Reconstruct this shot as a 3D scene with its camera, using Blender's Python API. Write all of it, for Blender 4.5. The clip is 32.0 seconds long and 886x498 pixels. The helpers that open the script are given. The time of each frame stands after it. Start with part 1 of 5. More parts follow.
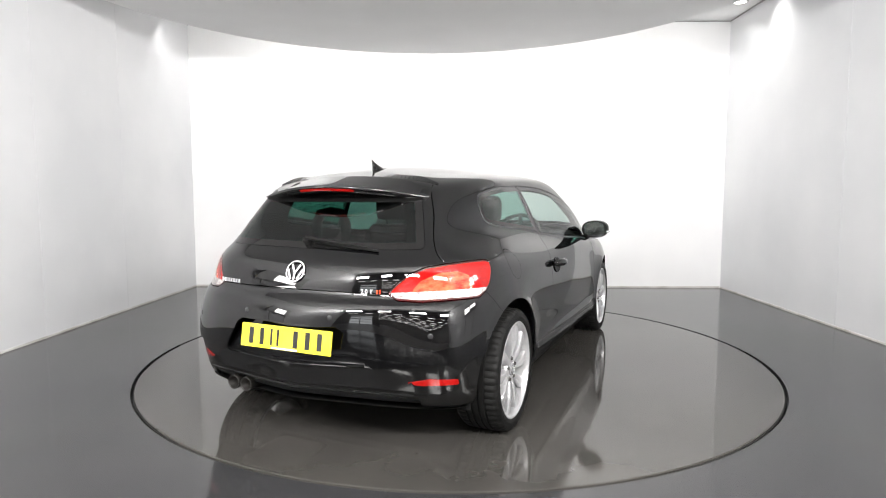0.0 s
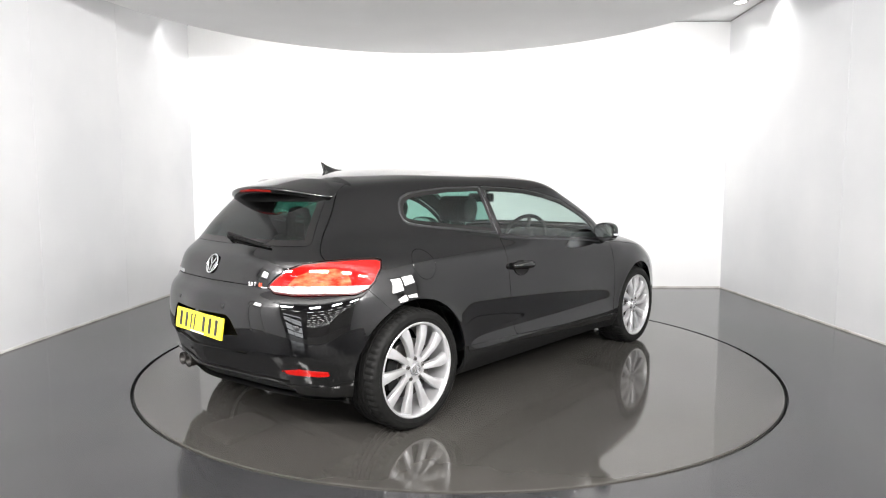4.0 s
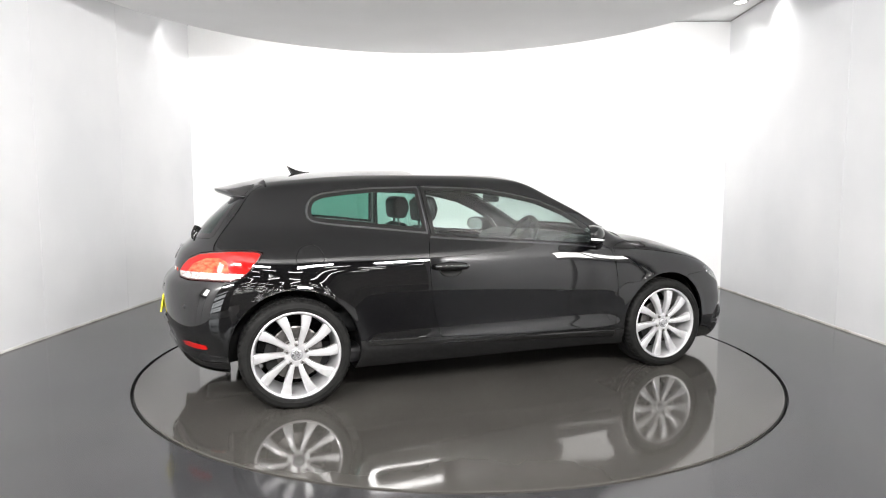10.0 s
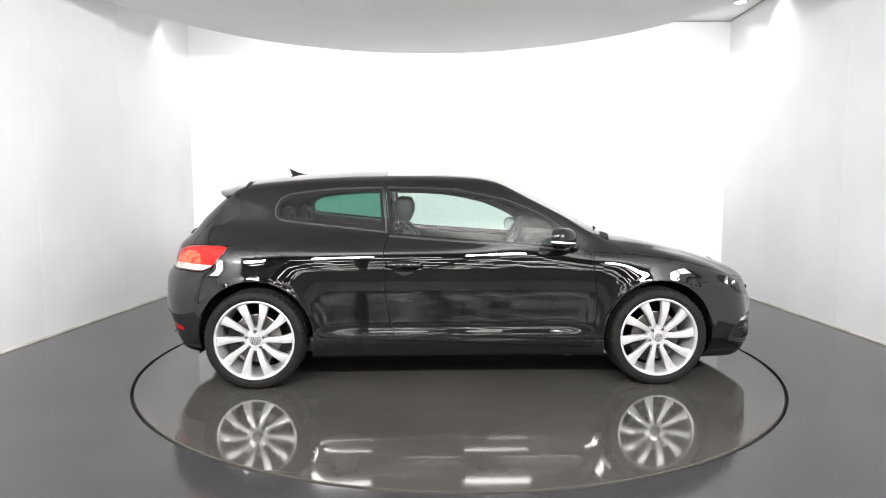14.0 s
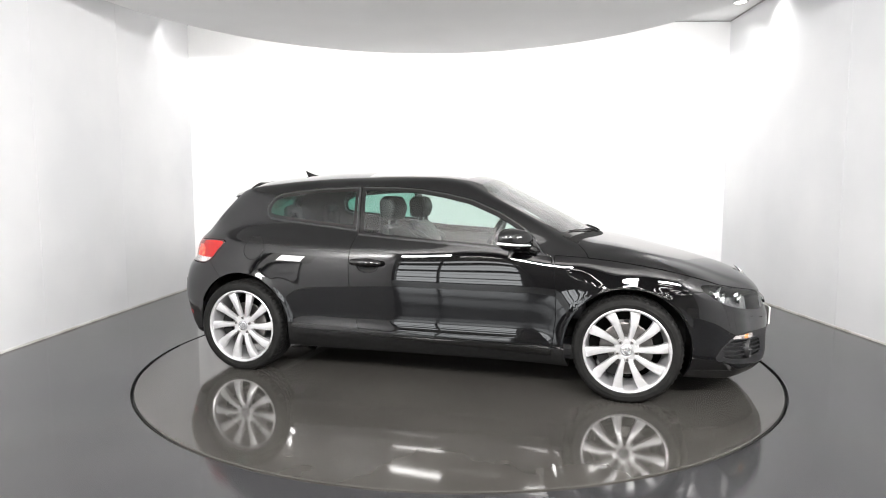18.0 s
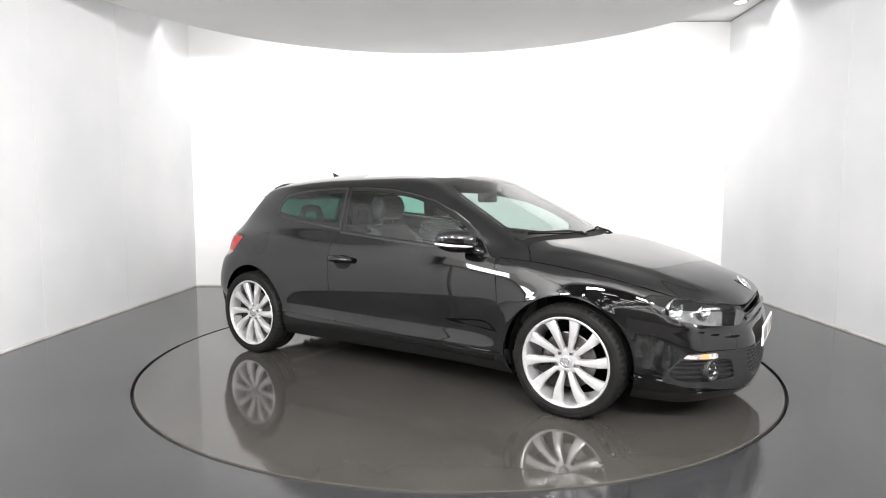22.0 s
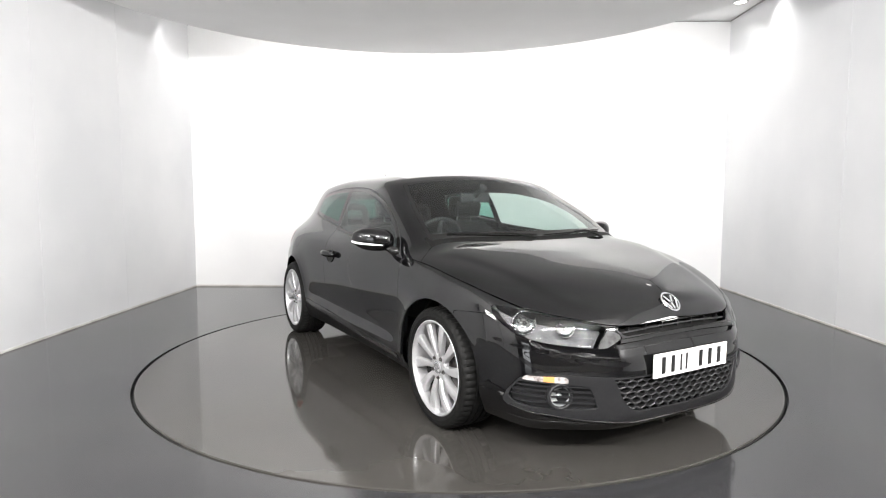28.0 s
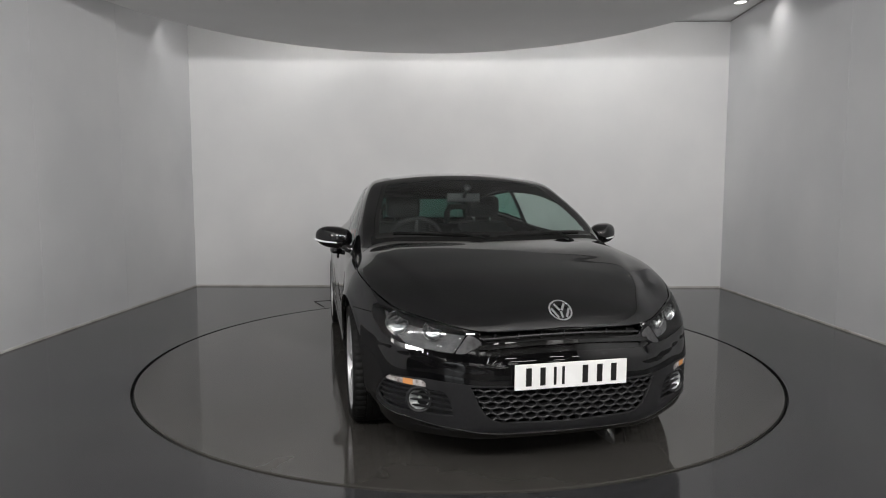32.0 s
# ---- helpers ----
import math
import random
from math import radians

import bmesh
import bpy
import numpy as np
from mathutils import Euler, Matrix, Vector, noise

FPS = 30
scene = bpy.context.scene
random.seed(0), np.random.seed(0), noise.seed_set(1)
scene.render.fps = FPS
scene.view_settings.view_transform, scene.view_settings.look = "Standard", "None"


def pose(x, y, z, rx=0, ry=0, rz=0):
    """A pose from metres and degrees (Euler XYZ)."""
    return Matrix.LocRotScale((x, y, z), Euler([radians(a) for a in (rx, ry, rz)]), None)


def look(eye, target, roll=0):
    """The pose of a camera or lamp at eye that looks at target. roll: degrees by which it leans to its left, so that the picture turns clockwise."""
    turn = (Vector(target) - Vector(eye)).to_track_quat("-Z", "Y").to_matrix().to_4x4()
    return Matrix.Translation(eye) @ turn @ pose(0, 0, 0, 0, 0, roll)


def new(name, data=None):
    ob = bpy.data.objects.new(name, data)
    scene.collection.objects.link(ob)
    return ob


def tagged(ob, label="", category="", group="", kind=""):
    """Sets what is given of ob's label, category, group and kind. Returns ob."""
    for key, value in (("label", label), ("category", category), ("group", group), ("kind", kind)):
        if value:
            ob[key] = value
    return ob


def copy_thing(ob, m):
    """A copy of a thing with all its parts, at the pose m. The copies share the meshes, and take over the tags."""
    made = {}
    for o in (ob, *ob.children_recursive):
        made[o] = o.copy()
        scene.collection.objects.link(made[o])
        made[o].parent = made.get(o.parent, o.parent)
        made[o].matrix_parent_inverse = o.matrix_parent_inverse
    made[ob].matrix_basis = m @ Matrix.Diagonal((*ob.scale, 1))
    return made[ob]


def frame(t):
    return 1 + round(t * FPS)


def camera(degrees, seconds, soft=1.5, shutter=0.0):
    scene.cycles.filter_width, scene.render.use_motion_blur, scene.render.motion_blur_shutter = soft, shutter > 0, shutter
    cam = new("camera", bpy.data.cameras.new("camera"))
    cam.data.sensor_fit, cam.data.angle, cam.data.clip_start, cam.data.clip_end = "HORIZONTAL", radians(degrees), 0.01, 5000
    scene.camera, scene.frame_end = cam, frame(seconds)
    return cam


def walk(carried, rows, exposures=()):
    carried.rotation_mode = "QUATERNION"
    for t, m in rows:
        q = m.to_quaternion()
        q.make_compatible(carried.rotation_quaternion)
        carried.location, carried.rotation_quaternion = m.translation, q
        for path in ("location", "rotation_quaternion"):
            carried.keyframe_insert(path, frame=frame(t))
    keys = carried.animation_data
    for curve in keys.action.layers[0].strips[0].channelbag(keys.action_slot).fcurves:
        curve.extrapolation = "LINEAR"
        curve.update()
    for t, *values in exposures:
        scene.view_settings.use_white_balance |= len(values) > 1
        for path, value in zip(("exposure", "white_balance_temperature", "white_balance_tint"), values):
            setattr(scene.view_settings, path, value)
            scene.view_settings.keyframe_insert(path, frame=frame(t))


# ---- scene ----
# ---- camera: a fixed tripod in front of the turntable ----
EYE = (0.0, -4.638, 1.219)
cam = camera(73.14, 32.0, soft=1.1)
STAND = pose(EYE[0], EYE[1], EYE[2], 90 - 5.032, 0, 1.241)
walk(cam, [(0.0, STAND), (32.0, STAND)],
     exposures=[(0.0, -0.14), (2.0, -0.02), (4.5, 0.03), (24.0, 0.03), (28.0, -0.02), (29.0, -0.06), (30.0, -0.08), (30.75, -0.16), (31.0, -0.40), (31.25, -0.64), (31.5, -0.92), (31.75, -1.22), (32.0, -1.58)])

# ---- light ----
world = bpy.data.worlds.new("hall_gloom")
world.use_nodes = True
world.node_tree.nodes["Background"].inputs[0].default_value = (0.75, 0.85, 1.0, 1)
world.node_tree.nodes["Background"].inputs[1].default_value = 0.02
scene.world = world

BOOTH_X, BOOTH_Y, BOOTH_Z = 3.535, 3.36, 3.47   # half width, back wall, ceiling
FRONT_Y = -5.3                                   # where the booth opens to the hall
DISC_Z, DISC_R, DISC_C = 2.98, 3.08, (-0.28, -0.12)
COVE_POWER, FILL_POWER = 18.0, 178.0


def area_lamp(name, eye, target, size, size_y, power, colour=(1, 0.975, 0.955), spread=180):
    data = bpy.data.lights.new(name, "AREA")
    data.shape, data.size, data.size_y, data.energy, data.color = "RECTANGLE", size, size_y, power, colour
    data.spread = radians(spread)
    ob = new(name, data)
    ob.matrix_world = look(eye, target)
    return ob


# the cove over the ceiling disc washes the back wall
for x in (-1.7, 0.0, 1.7):
    area_lamp("cove_lamp", (x, 2.9 - 0.16 * x * x, 3.18), (x, 3.36, 2.2), 1.4, 0.08, COVE_POWER * (0.9 if x else 0.42))
for x in (-2.95, 2.95):
    area_lamp("cove_lamp", (x, 2.5, 3.18), (x, 3.36, 2.3), 1.0, 0.08, COVE_POWER * 0.19)
# a bank of added fill lamps at the booth's mouth, not part of the place
ADDED_FILLS = [(x, -5.05, 2.80) for x in (-2.95, -1.0, 1.0, 2.95)]
for x, y, z in ADDED_FILLS:
    area_lamp("added_fill_lamp", (x, y, z), (x * 0.75 - 0.9, 3.36, 1.1), 0.9, 0.28, FILL_POWER)
# one small downlight by the side wall
area_lamp("down_lamp", (3.33, 2.14, 3.44), (3.44, 2.14, 0.0), 0.16, 0.16, 4.5, spread=110)


# ---- materials ----
def material(name, colour=(0.8, 0.8, 0.8), rough=0.5, metal=0.0, **sockets):
    m = bpy.data.materials.new(name)
    m.use_nodes = True
    b = m.node_tree.nodes["Principled BSDF"]
    b.inputs["Base Color"].default_value = (*colour, 1)
    b.inputs["Roughness"].default_value = rough
    b.inputs["Metallic"].default_value = metal
    for key, value in sockets.items():
        b.inputs[key.replace("_", " ")].default_value = value
    return m


def vary(m, scale, low, high, socket="Base Color", detail=4.0, stretch=(1, 1, 1), bump=0.0, bump_scale=None, seed=0.0, distance=0.01):
    """Noise at one scale on a socket, and a fine bump."""
    nt = m.node_tree
    b = nt.nodes["Principled BSDF"]
    co = nt.nodes.new("ShaderNodeTexCoord")
    mp = nt.nodes.new("ShaderNodeMapping")
    mp.inputs["Scale"].default_value = stretch
    mp.inputs["Location"].default_value = (seed, seed * 0.7, seed * 1.3)
    nt.links.new(co.outputs["Object"], mp.inputs[0])
    if low is not None:
        no = nt.nodes.new("ShaderNodeTexNoise")
        no.inputs["Scale"].default_value, no.inputs["Detail"].default_value = scale, detail
        nt.links.new(mp.outputs[0], no.inputs["Vector"])
        ramp = nt.nodes.new("ShaderNodeMapRange" if socket != "Base Color" else "ShaderNodeValToRGB")
        if socket == "Base Color":
            ramp.color_ramp.elements[0].position, ramp.color_ramp.elements[1].position = 0.3, 0.7
            ramp.color_ramp.elements[0].color, ramp.color_ramp.elements[1].color = (*low, 1), (*high, 1)
            nt.links.new(no.outputs["Fac"], ramp.inputs[0])
            nt.links.new(ramp.outputs[0], b.inputs[socket])
        else:
            ramp.inputs["From Min"].default_value, ramp.inputs["From Max"].default_value = 0.3, 0.7
            ramp.inputs["To Min"].default_value, ramp.inputs["To Max"].default_value = low, high
            nt.links.new(no.outputs["Fac"], ramp.inputs[0])
            nt.links.new(ramp.outputs[0], b.inputs[socket])
    if bump:
        n2 = nt.nodes.new("ShaderNodeTexNoise")
        n2.inputs["Scale"].default_value, n2.inputs["Detail"].default_value = bump_scale or scale * 8, 3.0
        nt.links.new(mp.outputs[0], n2.inputs["Vector"])
        bp = nt.nodes.new("ShaderNodeBump")
        bp.inputs["Strength"].default_value, bp.inputs["Distance"].default_value = bump, distance
        nt.links.new(n2.outputs["Fac"], bp.inputs["Height"])
        nt.links.new(bp.outputs[0], b.inputs["Normal"])
    return m


def glowing(name, colour, strength):
    m = bpy.data.materials.new(name)
    m.use_nodes = True
    nt = m.node_tree
    nt.nodes.remove(nt.nodes["Principled BSDF"])
    e = nt.nodes.new("ShaderNodeEmission")
    e.inputs[0].default_value, e.inputs[1].default_value = (*colour, 1), strength
    nt.links.new(e.outputs[0], nt.nodes["Material Output"].inputs[0])
    return m


def glass(name, tint, rough=0.0, reflect=0.07):
    """A thin pane: tinted see-through with a Fresnel gloss."""
    m = bpy.data.materials.new(name)
    m.use_nodes = True
    nt = m.node_tree
    nt.nodes.remove(nt.nodes["Principled BSDF"])
    tr = nt.nodes.new("ShaderNodeBsdfTransparent")
    tr.inputs[0].default_value = (*tint, 1)
    gl = nt.nodes.new("ShaderNodeBsdfGlossy")
    gl.inputs["Roughness"].default_value = rough
    lw = nt.nodes.new("ShaderNodeLayerWeight")
    lw.inputs["Blend"].default_value = 0.5
    pw = nt.nodes.new("ShaderNodeMath")
    pw.operation = "POWER"
    pw.inputs[1].default_value = 5.0
    nt.links.new(lw.outputs["Facing"], pw.inputs[0])
    fr = nt.nodes.new("ShaderNodeMath")
    fr.operation = "MULTIPLY_ADD"
    fr.inputs[1].default_value, fr.inputs[2].default_value = 1 - reflect, reflect
    nt.links.new(pw.outputs[0], fr.inputs[0])
    mx = nt.nodes.new("ShaderNodeMixShader")
    nt.links.new(fr.outputs[0], mx.inputs[0])
    nt.links.new(tr.outputs[0], mx.inputs[1])
    nt.links.new(gl.outputs[0], mx.inputs[2])
    nt.links.new(mx.outputs[0], nt.nodes["Material Output"].inputs[0])
    return m


WALL = vary(material("white_board", rough=0.55), 1.3, (0.76, 0.765, 0.77), (0.82, 0.82, 0.82), bump=0.08, bump_scale=5.0)
# white board for the sides, its colour darkened for the weaker light there
WALL_DIMMED = vary(material("white_board_dimmed", rough=0.42), 0.9, (0.66, 0.67, 0.685), (0.75, 0.755, 0.765), bump=0.12, bump_scale=2.5, seed=3.0)
CEIL = vary(material("ceiling_paint", rough=0.8), 1.1, (0.79, 0.79, 0.79), (0.84, 0.84, 0.84), bump=0.05, bump_scale=14.0, seed=5.0)
FLOOR = vary(material("polished_grey_floor", rough=0.11, Specular_IOR_Level=0.36), 1.6, (0.025, 0.0255, 0.027), (0.034, 0.034, 0.0355), bump=0.02, bump_scale=11.0, distance=0.004)
TABLE = vary(material("polished_turntable", rough=0.07, Specular_IOR_Level=0.42), 2.2, (0.039, 0.037, 0.034), (0.050, 0.0475, 0.0435), bump=0.018, bump_scale=13.0, distance=0.004, seed=9.0)
JOINT = material("dark_joint", (0.012, 0.012, 0.012), 0.6)
CAULK = vary(material("white_joint_filler", rough=0.4), 6.0, (0.80, 0.80, 0.80), (0.90, 0.90, 0.90))
GAP_SHADE = vary(material("grey_painted_gap_shade", rough=0.8), 4.0, (0.22, 0.22, 0.22), (0.42, 0.42, 0.42))
SKIRT = vary(material("grey_skirting", rough=0.5), 5.0, (0.42, 0.40, 0.37), (0.62, 0.61, 0.59))
HALL_WALL = vary(material("hall_cladding", rough=0.7), 2.0, (0.34, 0.33, 0.32), (0.46, 0.45, 0.44))
HALL_ROOF = vary(material("hall_roof_lining", rough=0.8), 1.5, (0.16, 0.155, 0.15), (0.24, 0.235, 0.23))
HALL_FLOOR = vary(material("hall_concrete", rough=0.35), 1.0, (0.20, 0.19, 0.18), (0.32, 0.31, 0.295))
TUBE = glowing("tube_glow", (1.0, 0.98, 0.95), 34.0)
DAYLIT = glowing("daylit_door_panel", (0.95, 0.98, 1.0), 5.5)
DOWN_GLOW = glowing("downlight_glow", (1.0, 0.97, 0.92), 8.0)
PANEL = glowing("light_box_glow", (1.0, 0.98, 0.95), 30.0)
LAMP_BODY = material("lamp_housing", (0.5, 0.5, 0.5), 0.5)


# ---- mesh helpers ----
def part(name, bm, mat, parent=None, label="", smooth=False):
    """Links a bmesh as one mesh object under a thing or a part."""
    me = bpy.data.meshes.new(name)
    bm.to_mesh(me)
    bm.free()
    if smooth:
        me.shade_smooth()
    me.materials.append(mat)
    ob = new(name, me)
    if parent:
        ob.parent = parent
    if label:
        ob["label"] = label
    return ob


def box(bm, x0, x1, y0, y1, z0, z1, bevel=0.0, m=None, seg=2):
    r = bmesh.ops.create_cube(bm, size=1.0)
    vs = r["verts"]
    bmesh.ops.scale(bm, vec=(x1 - x0, y1 - y0, z1 - z0), verts=vs)
    bmesh.ops.translate(bm, vec=((x0 + x1) / 2, (y0 + y1) / 2, (z0 + z1) / 2), verts=vs)
    if bevel:
        es = list({e for v in vs for e in v.link_edges})
        out = bmesh.ops.bevel(bm, geom=vs + es, offset=bevel, segments=seg, profile=0.6, affect="EDGES")
        vs = list({v for f in out["faces"] for v in f.verts} | {v for v in vs if v.is_valid})
    if m is not None:
        bmesh.ops.transform(bm, matrix=m, verts=vs)
    return bm


def lathe(bm, profile, seg=48, m=None, axis="z"):
    """Turns (radius, height) pairs about the z axis."""
    rings = []
    for r, h in profile:
        ring = [bm.verts.new((r * math.cos(2 * math.pi * i / seg), r * math.sin(2 * math.pi * i / seg), h)) for i in range(seg)]
        rings.append(ring)
    for a, b in zip(rings, rings[1:]):
        for i in range(seg):
            bm.faces.new((a[i], a[(i + 1) % seg], b[(i + 1) % seg], b[i]))
    if m is not None:
        bmesh.ops.transform(bm, matrix=m, verts=[v for ring in rings for v in ring])
    return rings


def disc_cap(bm, ring, flip=False):
    bm.faces.new(list(reversed(ring)) if flip else ring)


def prism(bm, outline, z0, z1, m=None):
    """A closed outline (x, y) raised from z0 to z1."""
    lo = [bm.verts.new((x, y, z0)) for x, y in outline]
    hi = [bm.verts.new((x, y, z1)) for x, y in outline]
    n = len(outline)
    bm.faces.new(list(reversed(lo)))
    bm.faces.new(hi)
    for i in range(n):
        bm.faces.new((lo[i], lo[(i + 1) % n], hi[(i + 1) % n], hi[i]))
    if m is not None:
        bmesh.ops.transform(bm, matrix=m, verts=lo + hi)
    return bm


def tube(bm, path, radius, seg=8, caps=True):
    """A round bar along a list of points; radius may be a list."""
    pts = [Vector(p) for p in path]
    rad = radius if isinstance(radius, (list, tuple)) else [radius] * len(pts)
    rings, up = [], Vector((0.13, 0.21, 1)).normalized()
    for i, p in enumerate(pts):
        d = (pts[min(i + 1, len(pts) - 1)] - pts[max(i - 1, 0)]).normalized()
        u = d.cross(up)
        if u.length < 1e-3:
            u = d.cross(Vector((1, 0, 0)))
        u.normalize()
        w = d.cross(u)
        rings.append([bm.verts.new(p + rad[i] * (math.cos(2 * math.pi * k / seg) * u + math.sin(2 * math.pi * k / seg) * w)) for k in range(seg)])
    for a, b in zip(rings, rings[1:]):
        for k in range(seg):
            bm.faces.new((a[k], a[(k + 1) % seg], b[(k + 1) % seg], b[k]))
    if caps:
        bm.faces.new(list(reversed(rings[0])))
        bm.faces.new(rings[-1])
    return bm


def simple(name, mat, label, category, *boxes, kind="", bevel=0.0, group=""):
    bm = bmesh.new()
    for b in boxes:
        box(bm, *b, bevel=bevel)
    return tagged(part(name, bm, mat), label, category, group, kind)


# ---- the booth ----
def build_booth():
    T = 0.12
    simple("wall_north", WALL, "white painted flat back wall of the photo booth", "wall", (-BOOTH_X - T, BOOTH_X + T, BOOTH_Y, BOOTH_Y + T, -0.1, BOOTH_Z), kind="structure")
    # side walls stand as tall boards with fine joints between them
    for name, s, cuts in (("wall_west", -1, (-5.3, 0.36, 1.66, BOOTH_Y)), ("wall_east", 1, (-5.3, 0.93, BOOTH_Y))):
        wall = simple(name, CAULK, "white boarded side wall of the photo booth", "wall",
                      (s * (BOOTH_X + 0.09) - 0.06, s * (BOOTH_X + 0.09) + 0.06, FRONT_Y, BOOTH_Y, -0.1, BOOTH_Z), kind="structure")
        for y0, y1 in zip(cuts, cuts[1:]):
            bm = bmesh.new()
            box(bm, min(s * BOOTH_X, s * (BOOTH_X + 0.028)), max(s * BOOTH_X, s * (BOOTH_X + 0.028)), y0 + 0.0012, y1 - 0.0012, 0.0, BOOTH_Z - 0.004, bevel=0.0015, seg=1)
            part("panel", bm, WALL_DIMMED, wall)
    simple("skirting_west", SKIRT, "thin scuffed skirting strip along the side wall", "skirting", (-BOOTH_X, -BOOTH_X + 0.008, FRONT_Y, BOOTH_Y - 0.01, 0.0, 0.018), kind="structure", bevel=0.002)
    simple("skirting_east", SKIRT, "thin scuffed skirting strip along the side wall", "skirting", (BOOTH_X - 0.008, BOOTH_X, FRONT_Y, BOOTH_Y - 0.01, 0.0, 0.018), kind="structure", bevel=0.002)
    simple("skirting_north", SKIRT, "thin skirting strip along the back wall", "skirting", (-BOOTH_X + 0.01, BOOTH_X - 0.01, BOOTH_Y - 0.008, BOOTH_Y, 0.0, 0.022), kind="structure", bevel=0.002)
    simple("ceiling", CEIL, "white painted flat ceiling above the hung disc", "ceiling", (-BOOTH_X - T, BOOTH_X + T, FRONT_Y, BOOTH_Y + T, BOOTH_Z + 0.004, BOOTH_Z + 0.15), kind="structure")
    # thin solid strips whose grey stands in for shade under the ceiling
    for name, s in (("cornice_west", -1), ("cornice_east", 1)):
        simple(name, GAP_SHADE, "grey strip painted as the shade where the side wall meets the ceiling", "trim", (min(s * 3.522, s * 3.533), max(s * 3.522, s * 3.533), -1.0, BOOTH_Y - 0.012, BOOTH_Z - 0.014, BOOTH_Z), kind="structure")
    simple("cornice_north", GAP_SHADE, "grey strip painted as the shade where the back wall meets the ceiling", "trim", (-3.52, 3.52, BOOTH_Y - 0.010, BOOTH_Y - 0.001, BOOTH_Z - 0.010, BOOTH_Z), kind="structure")
    # hung disc
    bm = bmesh.new()
    rings = lathe(bm, [(0.02, -0.05), (DISC_R - 0.03, -0.05), (DISC_R, -0.02), (DISC_R, 0.05), (DISC_R - 0.02, 0.06), (0.02, 0.06)][::1], 160,
                  Matrix.Translation((DISC_C[0], DISC_C[1], DISC_Z + 0.05)))
    disc_cap(bm, rings[0], True)
    disc_cap(bm, rings[-1])
    bmesh.ops.recalc_face_normals(bm, faces=bm.faces[:])
    disc = tagged(part("ceiling_disc", bm, CEIL, smooth=False), "white round ceiling panel hung over the turntable", "ceiling", kind="structure")
    # floor sheet with a round hole for the turntable
    bm = bmesh.new()
    n = 200
    R = 2.284
    inner = [bm.verts.new((R * math.cos(2 * math.pi * i / n), R * math.sin(2 * math.pi * i / n), 0)) for i in range(n)]
    low = [bm.verts.new((v.co.x, v.co.y, -0.06)) for v in inner]

    def square(c, s):
        k = 1 / max(abs(c) / 3.6, abs(s) / (3.45 if s > 0 else 5.4))
        return (c * k, s * k, 0)

    outer = [bm.verts.new(square(math.cos(2 * math.pi * i / n), math.sin(2 * math.pi * i / n))) for i in range(n)]
    for i in range(n):
        j = (i + 1) % n
        bm.faces.new((inner[i], outer[i], outer[j], inner[j]))
        bm.faces.new((low[i], inner[i], inner[j], low[j]))
    bmesh.ops.recalc_face_normals(bm, faces=bm.faces[:])
    tagged(part("floor", bm, FLOOR), "polished dark grey floor round the turntable", "floor", kind="structure")
    simple("pit_floor", JOINT, "black pit floor under the turntable", "floor", (-2.4, 2.4, -2.4, 2.4, -0.12, -0.055), kind="structure")
    simple("hall_floor", HALL_FLOOR, "smooth dark concrete hall floor behind the booth", "floor", (-12, 12, -32, -5.4, -0.1, -0.002), kind="structure")


def build_downlight():
    base = tagged(new("downlight"), "small round white ceiling downlight, switched on", "lamp")
    base.matrix_world = pose(3.30, 2.60, BOOTH_Z + 0.004)
    bm = bmesh.new()
    lathe(bm, [(0.066, -0.001), (0.068, -0.012), (0.084, -0.010), (0.088, -0.001)], 32)
    bmesh.ops.recalc_face_normals(bm, faces=bm.faces[:])
    part("ring", bm, LAMP_BODY, base, "white metal ring", smooth=True)
    bm = bmesh.new()
    rings = lathe(bm, [(0.01, -0.006), (0.067, -0.005)], 32)
    disc_cap(bm, rings[0])
    part("lens", bm, DOWN_GLOW, base, "glowing frosted lens")


def build_hatch():
    """A cover let into the floor beside the turntable; only its open joint shows."""
    corner, along, inward = Vector((-1.648, 2.198, 0)), Vector((0.91, 0.41, 0)), Vector((0.49, -0.87, 0))
    bm = bmesh.new()
    for a, b in ((corner, corner + along * 0.55), (corner, corner + inward * 0.395), (corner + along * 0.55, corner + along * 0.55 + inward * 0.36)):
        w = Vector((b.y - a.y, a.x - b.x, 0)).normalized() * 0.0045
        low = [bm.verts.new(q) for q in (a - w, b - w, b + w, a + w)]
        top = [bm.verts.new(v.co + Vector((0, 0, 0.004))) for v in low]
        bm.faces.new(top)
        for i in range(4):
            bm.faces.new((low[i], low[(i + 1) % 4], top[(i + 1) % 4], top[i]))
    bmesh.ops.recalc_face_normals(bm, faces=bm.faces[:])
    tagged(part("floor_hatch", bm, JOINT), "dark joint round a flush cover in the floor", "hatch", kind="structure")


def build_turntable():
    base = tagged(new("turntable"), "round polished grey turntable set flush in the floor", "turntable")
    bm = bmesh.new()
    rings = lathe(bm, [(0.01, 0.0), (2.255, 0.0), (2.262, -0.003), (2.262, -0.05)], 200)
    disc_cap(bm, rings[0])
    bmesh.ops.recalc_face_normals(bm, faces=bm.faces[:])
    part("platter", bm, TABLE, base)
    bm = bmesh.new()
    lathe(bm, [(2.2625, -0.04), (2.2625, -0.012), (2.268, -0.010), (2.271, -0.04)], 200)
    bmesh.ops.recalc_face_normals(bm, faces=bm.faces[:])
    part("edge_seal", bm, JOINT, base, "black rubber edge seal")
    return base


